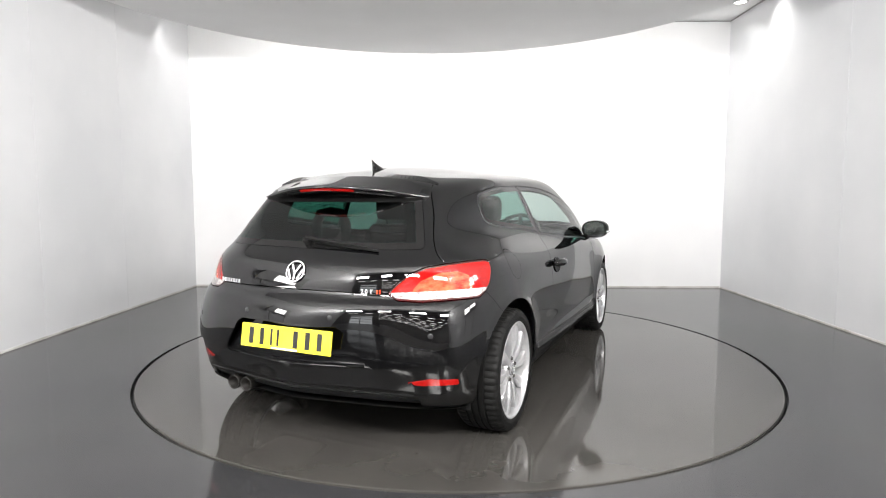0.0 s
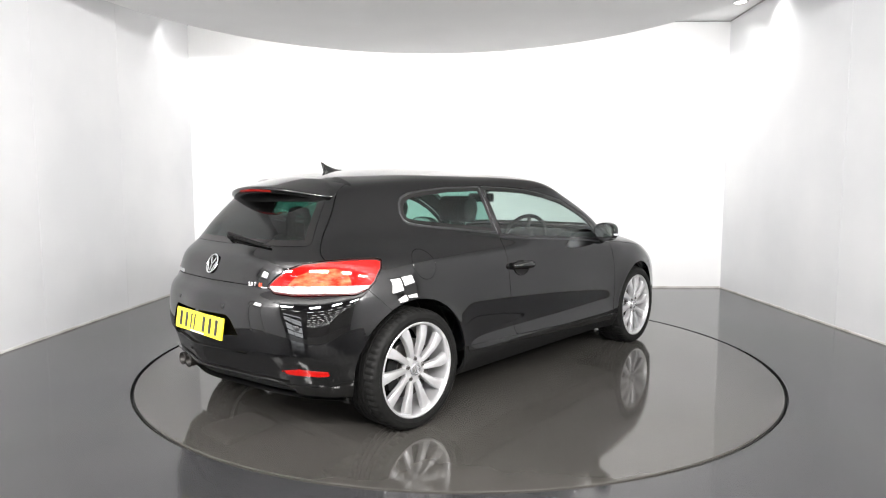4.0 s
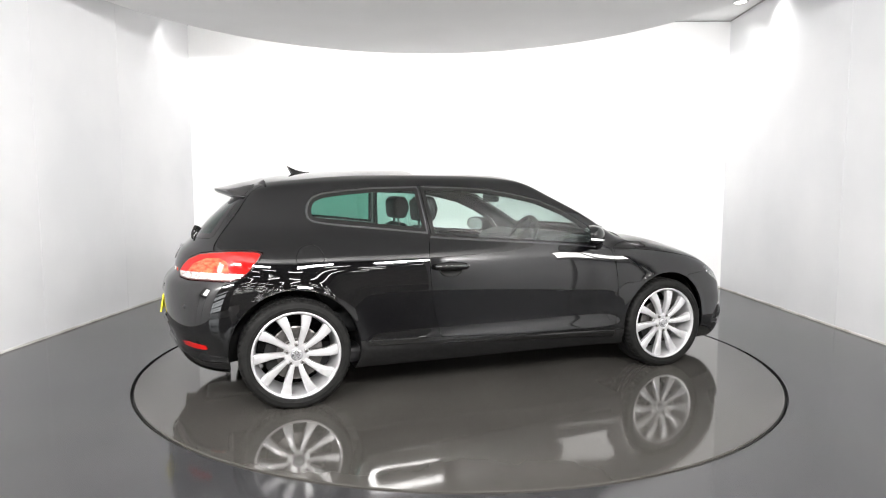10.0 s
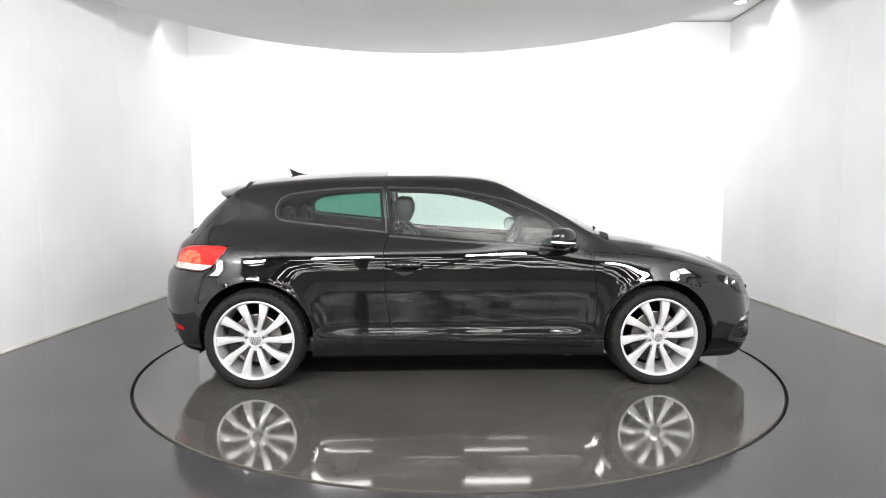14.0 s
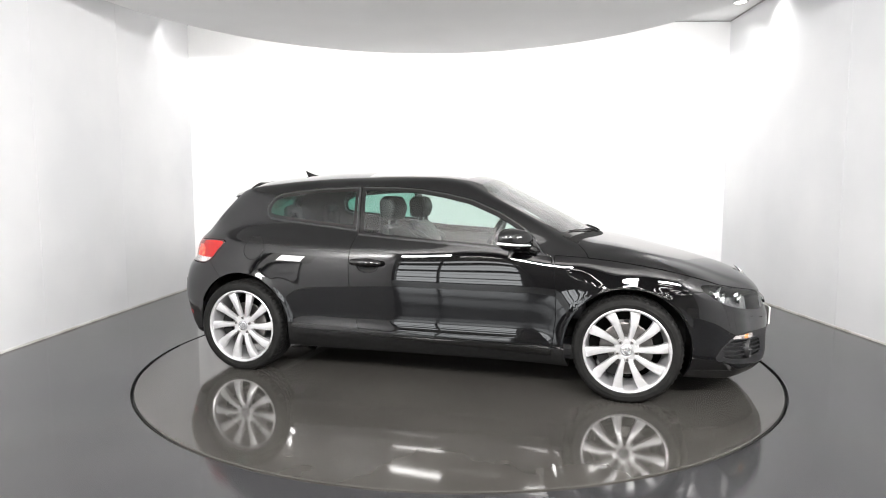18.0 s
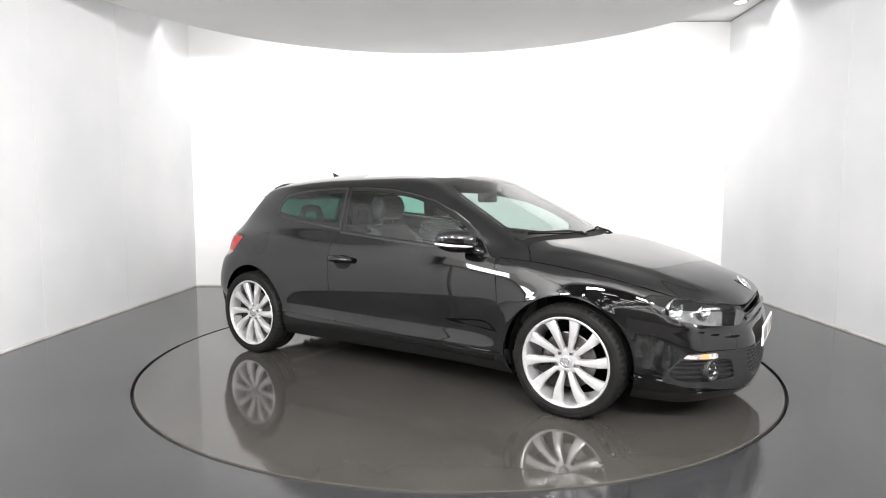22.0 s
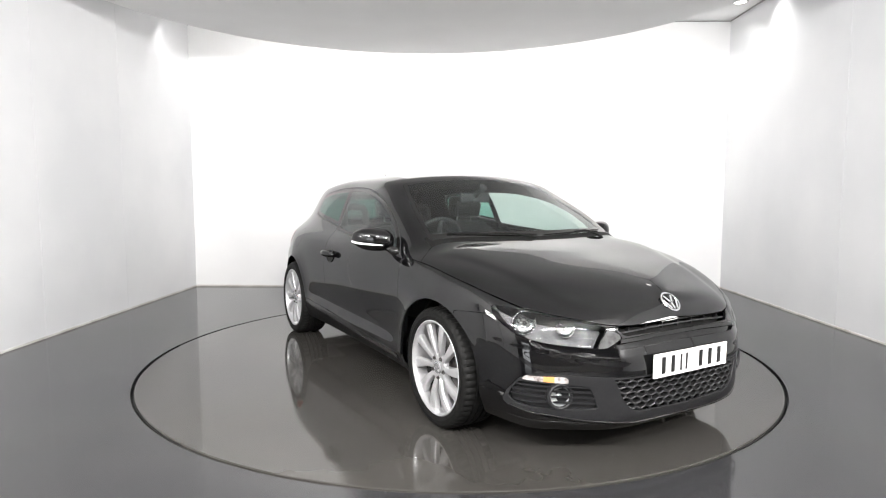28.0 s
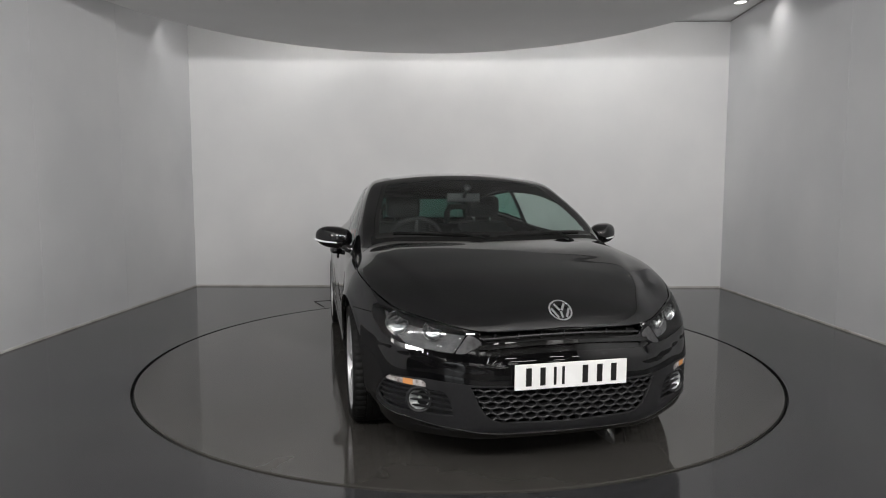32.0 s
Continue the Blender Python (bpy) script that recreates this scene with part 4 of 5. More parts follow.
def build_lamps(tl, hl):
    # tail lamp: red upper lens, bright middle, clear strip below
    def low_line(q):
        return 0.785 + 0.004 * np.cos((q - 0.8) * 4)
    rim, tl = cut(tl, lambda x, a, z: -(outline(TAIL_LAMP, a + (x + 1.9) * 0.8, z) + 0.009), 0.0003)
    both("tail_lamp_rim", rim.moved(0.001), RED_DARK, "dark red lamp edge", depth=0.016)
    clear, red = cut(tl, lambda x, a, z: z - low_line(a + (x + 1.9) * 0.8), 0.0006)
    bright, red = cut(red, lambda x, a, z: outline(BRIGHT, a + (x + 1.9) * 0.8, z), 0.0006)
    for piece, name, mat, label in ((red, "tail_lamp", RED_LENS, "dark red tail lamp lens"), (bright, "tail_lamp_core", RED_BRIGHT, "bright red tail lamp core"), (clear, "tail_lamp_strip", CLEAR_LENS, "clear reversing lamp strip")):
        both(name, piece.moved(0.002), mat, label, depth=0.016)
    # head lamp: a dark shell with two bowls behind a clear cover
    bases = both("head_lamp", hl.moved(-0.080), LAMP_SHELL, "head lamp with two chrome bowls behind a clear cover", depth=-0.079, lip=-0.002)
    covers = both("lamp_cover", hl, LAMP_CLEAR, "clear lamp cover", depth=0)
    for ob in covers:
        ob.visible_shadow = False
    for s in (-1, 1):
        base = bases[0] if s < 0 else bases[1]
        for (x, a, z, r, turn) in BOWLS:
            bm = bmesh.new()
            m = Matrix.Translation((x, s * a, z)) @ Matrix.Rotation(radians(s * turn), 4, "Z") @ Matrix.Rotation(radians(90), 4, "Y")
            rings = lathe(bm, [(r * 1.06, -0.03), (r * 1.05, -0.010), (r * 1.01, -0.008), (r * 0.97, -0.014), (r * 0.86, -0.024), (r * 0.62, -0.030), (r * 0.36, -0.033), (r * 0.16, -0.034), (0.002, -0.034)], 40, m)
            bmesh.ops.recalc_face_normals(bm, faces=bm.faces[:])
            part("bowl", bm, BOWL, base, "round chrome reflector bowl", smooth=True)
            bm = bmesh.new()
            lathe(bm, [(r * 0.20, -0.036), (r * 0.20, -0.016), (r * 0.15, -0.010), (0.001, -0.009)], 20, m)
            bmesh.ops.recalc_face_normals(bm, faces=bm.faces[:])
            part("bulb_shield", bm, TRIM, base, "dark metal bulb shield", smooth=True)


BOWLS = ((1.829, 0.714, 0.635, 0.054, 28), (1.950, 0.571, 0.616, 0.043, 24))
FOG_BOWL = vary(material("fog_lamp_reflector", rough=0.30, metal=0.55), 30.0, (0.58, 0.585, 0.59), (0.78, 0.785, 0.79), bump=0.2, bump_scale=45.0, distance=0.006)
BOWL = vary(material("lamp_reflector", rough=0.20, metal=1.0), 30.0, (0.30, 0.305, 0.31), (0.55, 0.555, 0.56), bump=0.35, bump_scale=45.0, distance=0.006)
BRIGHT = [(0.60, 0.786), (0.66, 0.835), (0.78, 0.868), (0.90, 0.872), (0.97, 0.85), (1.0, 0.79)]
LAMP_SHELL = vary(material("lamp_inner_shell", rough=0.55, Specular_IOR_Level=0.25), 20.0, (0.075, 0.075, 0.078), (0.15, 0.15, 0.155))
build_shell()
SPIN = spline([0, 7, 14, 20, 24, 29, 32], [66.84, 34.85, 3.35, -22.8, -40.75, -62.85, -76.1])


# ---- places on the shell ----
def meet_many(P, way, far=0.6, steps=90):
    """Where lines from outside first meet the shell, and which way its skin faces there."""
    P, way = np.array(P, float), np.array(way, float)
    t = np.linspace(0, far, steps)
    v = shell((P[:, None, :] + t[None, :, None] * way).reshape(-1, 3)).reshape(len(P), steps)
    i = np.maximum(np.argmax(v < 0, axis=1), 1)
    r = np.arange(len(P))
    lo, hi, f0, f1 = t[i - 1], t[i], v[r, i - 1], v[r, i]
    for _ in range(4):
        mid = lo + (hi - lo) * np.clip(f0 / np.where(np.abs(f0 - f1) < 1e-12, 1e-12, f0 - f1), 0.02, 0.98)
        f = shell(P + mid[:, None] * way)
        neg = f < 0
        hi, f1 = np.where(neg, mid, hi), np.where(neg, f, f1)
        lo, f0 = np.where(neg, lo, mid), np.where(neg, f0, f)
    q = P + ((lo + hi) / 2)[:, None] * way if far < 0 else P + mid[:, None] * way
    g = slope(shell, q)
    return q, g / np.linalg.norm(g, axis=1)[:, None]


def meet(p, way, far=0.6):
    q, n = meet_many([p], way, far)
    return Vector(q[0]), Vector(n[0])


def nose_many(yz):
    q, n = meet_many([(2.25, y, z) for y, z in yz], (-1, 0, 0), 0.8, 60)
    return [(Vector(a), Vector(b)) for a, b in zip(q, n)]


def nose_at(y, z):
    return meet((2.25, y, z), (-1, 0, 0), 1.0)


def tail_at(y, z):
    return meet((-2.2, y, z), (1, 0, 0), 1.0)


def side_at(x, z, s=-1):
    return meet((x, s * 1.15, z), (0, -s, 0), 0.9)


def top_at(x, y):
    return meet((x, y, 1.6), (0, 0, -1), 1.2)


def set_on(p, n, up=(0, 0, 1)):
    """A pose whose z axis stands out of the surface and whose y axis is as upright as can be."""
    z = Vector(n).normalized()
    x = Vector(up).cross(z).normalized()
    y = z.cross(x)
    m = Matrix((x, y, z)).transposed().to_4x4()
    m.translation = p
    return m


# ---- wheels ----
def build_wheel():
    wheel_bm = bmesh.new()
    lathe(wheel_bm, [(0.2405, 0.112), (0.2475, 0.1145), (0.2535, 0.111), (0.2545, 0.104), (0.2455, 0.101), (0.240, 0.092), (0.232, 0.05), (0.222, -0.02), (0.226, -0.10), (0.244, -0.112)], 96)
    lathe(wheel_bm, [(0.2405, 0.112), (0.236, 0.104), (0.2335, 0.085), (0.229, 0.05), (0.218, -0.02), (0.222, -0.10)], 96)
    # hub with a shoulder round the bolts
    lathe(wheel_bm, [(0.074, 0.052), (0.073, 0.080), (0.068, 0.0865), (0.060, 0.0875), (0.040, 0.0885), (0.036, 0.0855), (0.002, 0.0855)], 60)
    bmesh.ops.recalc_face_normals(wheel_bm, faces=wheel_bm.faces[:])
    wheel = part("wheel", wheel_bm, ALLOY, CAR, "silver ten-spoke alloy wheel with a black tyre", smooth=False)
    for p in wheel.data.polygons:
        p.use_smooth = True
    wheel.data.set_sharp_from_angle(angle=radians(38))
    bm = bmesh.new()
    rows = []
    for i in range(9):
        u = i / 8
        r = 0.050 + u * 0.190
        w = 0.0130 + 0.008 * u + 0.0115 * u ** 2
        c = radians(5) * u * u - radians(1.5)
        h = 0.086 + 0.010 * u + 0.010 * math.sin(math.pi * u)
        row = []
        for side, drop in ((-1.0, 0.030), (-1.0, 0.006), (-0.82, 0.0012), (-0.3, 0.0), (0.35, 0.0), (0.85, 0.004), (1.0, 0.010), (1.0, 0.034)):
            ang = c + math.asin(min(side * w / r, 0.99))
            row.append(bm.verts.new((r * math.cos(ang), r * math.sin(ang), h - drop)))
        rows.append(row)
    for a, b in zip(rows, rows[1:]):
        for j in range(len(a) - 1):
            bm.faces.new((a[j], b[j], b[j + 1], a[j + 1]))
    bmesh.ops.recalc_face_normals(bm, faces=bm.faces[:])
    first = part("spoke", bm, ALLOY, wheel, smooth=True)
    first.data.set_sharp_from_angle(angle=radians(38))
    for k in range(1, 10):
        ob = new("spoke", first.data)
        ob.parent = wheel
        ob.matrix_basis = Matrix.Rotation(2 * math.pi * k / 10, 4, "Z")
    # tyre
    bm = bmesh.new()
    prof = [(0.2440, 0.096), (0.2535, 0.1135), (0.262, 0.1165), (0.272, 0.1155), (0.2745, 0.1172), (0.277, 0.1158), (0.292, 0.1185), (0.303, 0.114), (0.3105, 0.106), (0.3165, 0.097), (0.3185, 0.088)]
    for g in (0.052, 0.018, -0.018, -0.052):
        prof += [(0.3200, g + 0.0048), (0.3135, g + 0.0038), (0.3135, g - 0.0038), (0.3200, g - 0.0048)]
    prof += [(0.3185, -0.088), (0.3165, -0.097), (0.3105, -0.106), (0.303, -0.114), (0.29, -0.1185), (0.262, -0.1165), (0.244, -0.10)]
    seg = 168
    rings = []
    for r, h in prof:
        ring = []
        for i in range(seg):
            cutm = 0.0
            if r > 0.3095 and abs(h) > 0.05 and i % 3 == 0:
                cutm = 0.0065
            ang = 2 * math.pi * (i + (0.6 if abs(h) < 0.03 else 0) * h * 10) / seg
            ring.append(bm.verts.new(((r - cutm) * math.cos(ang), (r - cutm) * math.sin(ang), h)))
        rings.append(ring)
    for a, b in zip(rings, rings[1:]):
        for i in range(seg):
            bm.faces.new((a[i], a[(i + 1) % seg], b[(i + 1) % seg], b[i]))
    bmesh.ops.recalc_face_normals(bm, faces=bm.faces[:])
    tyre = part("tyre", bm, RUBBER, wheel, "black low-profile tyre", smooth=True)
    tyre.data.set_sharp_from_angle(angle=radians(45))
    bm = bmesh.new()
    lathe(bm, [(0.156, 0.030), (0.156, 0.040), (0.150, 0.042), (0.085, 0.042), (0.083, 0.060), (0.05, 0.062)], 72)
    lathe(bm, [(0.156, 0.030), (0.150, 0.016), (0.06, 0.016)], 72)
    part("brake_disc", bm, STEEL, wheel, "worn steel brake disc", smooth=False)
    bm = bmesh.new()
    n = 12
    for h0, h1, r0, r1 in ((0.005, 0.062, 0.112, 0.178),):
        ins = [[bm.verts.new((r * math.cos(radians(150 + 60 * i / n)), r * math.sin(radians(150 + 60 * i / n)), h)) for r, h in ((r0, h0), (r0, h1), (r1, h1), (r1, h0))] for i in range(n + 1)]
        for a, b in zip(ins, ins[1:]):
            for j in range(4):
                bm.faces.new((a[j], a[(j + 1) % 4], b[(j + 1) % 4], b[j]))
        bm.faces.new(ins[0][::-1])
        bm.faces.new(ins[-1])
    bmesh.ops.recalc_face_normals(bm, faces=bm.faces[:])
    part("brake_caliper", bm, ROUGH_BLACK, wheel, "dark brake caliper")
    for k in range(5):
        ang = 2 * math.pi * (k + 0.25) / 5
        bm = bmesh.new()
        lathe(bm, [(0.0125, 0.086), (0.0125, 0.0888), (0.011, 0.0895)], 16, Matrix.Translation((0.056 * math.cos(ang), 0.056 * math.sin(ang), 0)))
        r = lathe(bm, [(0.0085, 0.0885), (0.008, 0.096), (0.006, 0.097)], 6, Matrix.Translation((0.056 * math.cos(ang), 0.056 * math.sin(ang), 0)))
        disc_cap(bm, r[-1])
        bmesh.ops.recalc_face_normals(bm, faces=bm.faces[:])
        part("bolt", bm, STEEL, wheel)
    bm = bmesh.new()
    r = lathe(bm, [(0.0335, 0.085), (0.0335, 0.0935), (0.031, 0.0955), (0.012, 0.0965), (0.001, 0.0967)], 40)
    cap = part("hub_cap", bm, material("hub_cap_grey", (0.30, 0.30, 0.31), 0.25, 0.4), wheel, "dark hub cap with a silver ring", smooth=True)
    badge_shape("cap_mark", wheel, Matrix.Translation((0, 0, 0.0962)), 0.026, 0.0012)
    return wheel


def badge_shape(name, parent, m, r, thick):
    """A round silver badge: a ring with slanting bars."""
    bm = bmesh.new()
    lathe(bm, [(r, 0), (r, thick), (r * 0.96, thick * 1.5), (r * 0.87, thick * 1.5), (r * 0.84, thick), (r * 0.84, 0)], 48)
    k = r * 0.8
    for x0, y0, x1, y1 in ((-0.55, 0.76, -0.10, -0.05), (0.55, 0.76, 0.10, -0.05), (-0.96, 0.22, -0.42, -0.88), (0.96, 0.22, 0.42, -0.88), (0.0, -0.15, 0.0, -0.92)):
        p, q = Vector((x0 * k, y0 * k, 0)), Vector((x1 * k, y1 * k, 0))
        d = (q - p).normalized()
        w = Vector((-d.y, d.x, 0)) * r * 0.095
        lo = [bm.verts.new(c) for c in (p - w, q - w, q + w, p + w)]
        hi = [bm.verts.new(v.co + Vector((0, 0, thick * 1.3))) for v in lo]
        bm.faces.new(hi)
        for i in range(4):
            bm.faces.new((lo[i], lo[(i + 1) % 4], hi[(i + 1) % 4], hi[i]))
    bmesh.ops.recalc_face_normals(bm, faces=bm.faces[:])
    bmesh.ops.transform(bm, matrix=m, verts=bm.verts[:])
    return part(name, bm, CHROME, parent, "round silver badge")


def build_wheels():
    proto = build_wheel()
    proto.matrix_basis = pose(-WHEEL_X, -0.779, WHEEL_Z, 90, 0, 0)
    for x, s, turn in ((WHEEL_X, -1, 40), (-WHEEL_X, 1, 15), (WHEEL_X, 1, 70)):
        m = Matrix.Translation((x, s * 0.779, WHEEL_Z)) @ Matrix.Rotation(radians(90 if s < 0 else -90), 4, "X") @ Matrix.Rotation(radians(turn), 4, "Z")
        copy_thing(proto, m)
    # arch liners
    for x, r in ((-WHEEL_X, 0.385), (WHEEL_X, 0.379)):
        for s in (-1, 1):
            bm = bmesh.new()
            rows = []
            for i in range(29):
                a = radians(-16 + 212 * i / 28)
                rows.append([bm.verts.new((x + rr * math.cos(a), s * y, WHEEL_Z + rr * math.sin(a))) for rr, y in ((r + 0.006, 0.79), (r + 0.012, 0.77), (r + 0.012, 0.60), (r - 0.01, 0.53), (0.12, 0.53))])
            for a, b in zip(rows, rows[1:]):
                for j in range(4):
                    bm.faces.new((a[j], a[j + 1], b[j + 1], b[j]))
            part("arch_liner", bm, ROUGH_BLACK, CAR, "black wheel arch liner")


# ---- trim and fittings ----
def strip_mesh(bm, pts, normals, widths, thick):
    """A flat strip that lies on the shell along a row of places."""
    rows = []
    for i, (p, n) in enumerate(zip(pts, normals)):
        d = (pts[min(i + 1, len(pts) - 1)] - pts[max(i - 1, 0)]).normalized()
        w = n.cross(d).normalized() * widths[i]
        rows.append([bm.verts.new(c) for c in (p - w - n * 0.004, p - w + n * thick * 0.6, p - w * 0.8 + n * thick, p + w * 0.8 + n * thick, p + w + n * thick * 0.6, p + w - n * 0.004)])
    for a, b in zip(rows, rows[1:]):
        for j in range(5):
            bm.faces.new((a[j], a[j + 1], b[j + 1], b[j]))
    bm.faces.new(rows[0])
    bm.faces.new(rows[-1][::-1])
    bmesh.ops.recalc_face_normals(bm, faces=bm.faces[:])


def nose_row(z_of, q0, q1, n, s=-1):
    """Places along the nose between two distances round its corner."""
    a = np.linspace(0.0, 0.84, 50)
    hits = nose_many([(s * v, float(z_of(0.8))) for v in a])
    q = np.array([v + (2.06 - h[0].x) * 0.8 for v, h in zip(a, hits)])
    return nose_many([(s * float(np.interp(t, q, a)), float(z_of(t))) for t in np.linspace(q0, q1, n)])


LIP_EDGE = spline([-0.1, 0.3, 0.458, 0.615, 0.775, 0.909, 1.0], [0.190, 0.196, 0.209, 0.219, 0.238, 0.250, 0.266])


def build_front():
    # grille bars
    for z, off, thick, mat, label in ((0.620, -0.016, 0.0035, SATIN, "satin black grille bar"), (0.583, 0.004, 0.011, GLOSS_BLACK, "gloss black lower grille bar")):
        bm = bmesh.new()
        ys = np.linspace(-0.395, 0.395, 33)
        hits = nose_many([(y, z - 0.10 * y * y) for y in ys])
        strip_mesh(bm, [p + n * off for p, n in hits], [n for p, n in hits], [thick] * 33, thick * 0.9)
        part("grille_bar", bm, mat, CAR, label, smooth=False)
    for k in range(-3, 4):
        y = k * 0.105
        p, n = nose_at(y, 0.615)
        bm = bmesh.new()
        box(bm, p.x - 0.045, p.x - 0.022, y - 0.003, y + 0.003, 0.598, 0.632)
        part("grille_rib", bm, SATIN, CAR)
    # honeycomb
    bm = bmesh.new()
    W, H = 0.058, 0.0335
    seen = set()
    ends = []
    for r in range(-2, 10):
        for c in range(-10, 11):
            cx, cz = (c + 0.5 * (r % 2)) * W, 0.222 + r * H * 0.76
            hexa = [(cx + W / 2 * math.sin(radians(60 * i)) * 1.1547 * 0.866 * 1.0, cz + H / 2 * math.cos(radians(60 * i))) for i in range(6)]
            for (x0, z0), (x1, z1) in zip(hexa, hexa[1:] + hexa[:1]):
                key = (round((x0 + x1) * 500), round((z0 + z1) * 500))
                if key in seen:
                    continue
                seen.add(key)
                f = outline(HONEY, np.array([abs(x0), abs(x1)]), np.array([z0, z1]))
                if f.max() > 0.012:
                    continue
                ends.append(((x0, z0), (x1, z1)))
    up = Vector((1, 0, 0))
    hits = nose_many([e for pair in ends for e in pair])
    for k in range(len(ends)):
        p, q = hits[2 * k][0], hits[2 * k + 1][0]
        d = (q - p).normalized()
        w = d.cross(up).normalized() * 0.0034
        v = [bm.verts.new(c2) for c2 in (p - w * 1.5 - up * 0.040, p - w - up * 0.008, p - up * 0.0055, p + w - up * 0.008, p + w * 1.5 - up * 0.040)]
        u = [bm.verts.new(c2) for c2 in (q - w * 1.5 - up * 0.040, q - w - up * 0.008, q - up * 0.0055, q + w - up * 0.008, q + w * 1.5 - up * 0.040)]
        for j in range(4):
            bm.faces.new((v[j], v[j + 1], u[j + 1], u[j]))
    bmesh.ops.recalc_face_normals(bm, faces=bm.faces[:])
    part("honeycomb_grille", bm, SATIN, CAR, "satin black honeycomb grille")
    # fog lamps, fins and side lamps
    for s in (-1, 1):
        for z0, q0, q1 in ((0.368, 0.51, 0.955), (0.345, 0.50, 0.975), (0.320, 0.495, 0.975), (0.294, 0.49, 0.955)):
            bm = bmesh.new()
            row = nose_row(lambda q: z0 + 0.012 * (q - 0.75), q0, q1, 22, s)
            pts, nrm = [p - n * 0.012 for p, n in row], [n for p, n in row]
            strip_mesh(bm, pts, nrm, [0.0036] * 22, 0.011)
            part("fin", bm, SATIN, CAR, "satin black lamp pocket fin")
        p, n = nose_at(s * 0.637, 0.323)
        aim = Vector((0.94, s * 0.34, 0)).normalized()
        fog = bmesh.new()
        m = set_on(p - aim * 0.006, aim)
        lathe(fog, [(0.060, -0.03), (0.062, 0.008), (0.058, 0.014), (0.050, 0.013), (0.047, 0.004), (0.046, -0.02)], 40, m)
        bmesh.ops.recalc_face_normals(fog, faces=fog.faces[:])
        ring = part("fog_lamp", fog, SATIN, CAR, "round fog lamp in a black ring", smooth=True)
        bm = bmesh.new()
        lathe(bm, [(0.046, 0.002), (0.040, -0.008), (0.024, -0.017), (0.012, -0.018), (0.010, -0.008), (0.001, -0.006)], 36, m)
        bmesh.ops.recalc_face_normals(bm, faces=bm.faces[:])
        part("bowl", bm, FOG_BOWL, ring, "chrome reflector bowl", smooth=True)
        bm = bmesh.new()
        lathe(bm, [(0.0462, 0.004), (0.03, 0.0065), (0.001, 0.008)], 36, m)
        part("lens", bm, LAMP_CLEAR, ring, "clear lens", smooth=True).visible_shadow = False
        bm = bmesh.new()
        row = nose_row(LIP_EDGE, -0.085, 1.0, 40, s)
        strip_mesh(bm, [p for p, n in row], [n for p, n in row], [0.0045] * 40, 0.006)
        part("lip_edge", bm, GLOSS_BLACK, CAR, "gloss black raised edge of the lower bumper", smooth=True)
    # number plate and badge
    bm = bmesh.new()
    box(bm, -0.004, 0.004, -0.26, 0.26, -0.0555, 0.0555, bevel=0.002)
    plate = part("front_plate", bm, PLATE_W, CAR, "white number plate with dark bars")
    plate.matrix_basis = pose(2.187, 0.0, 0.452, 0, 1.0, 0)
    plate_bars(plate, 1)
    p, n = top_at(2.055, 0.0)
    badge_shape("front_badge", CAR, set_on(p + n * 0.001, n + Vector((0.25, 0, 0)), (0, 0, 1)), 0.056, 0.004)


def plate_bars(plate, side):
    """Seven upright dark bars stand for the plate's characters."""
    xs = (-0.198, -0.134, -0.078, -0.040, 0.062, 0.130, 0.197)
    ws = (0.026, 0.024, 0.012, 0.012, 0.026, 0.026, 0.026)
    for x, w in zip(xs, ws):
        bm = bmesh.new()
        box(bm, 0, 0.0012, -w / 2, w / 2, -0.0395, 0.0395)
        ob = part("bar", bm, INK, plate)
        ob.matrix_basis = pose(side * 0.0042, side * x, 0, 0, 0, 0 if side > 0 else 180)


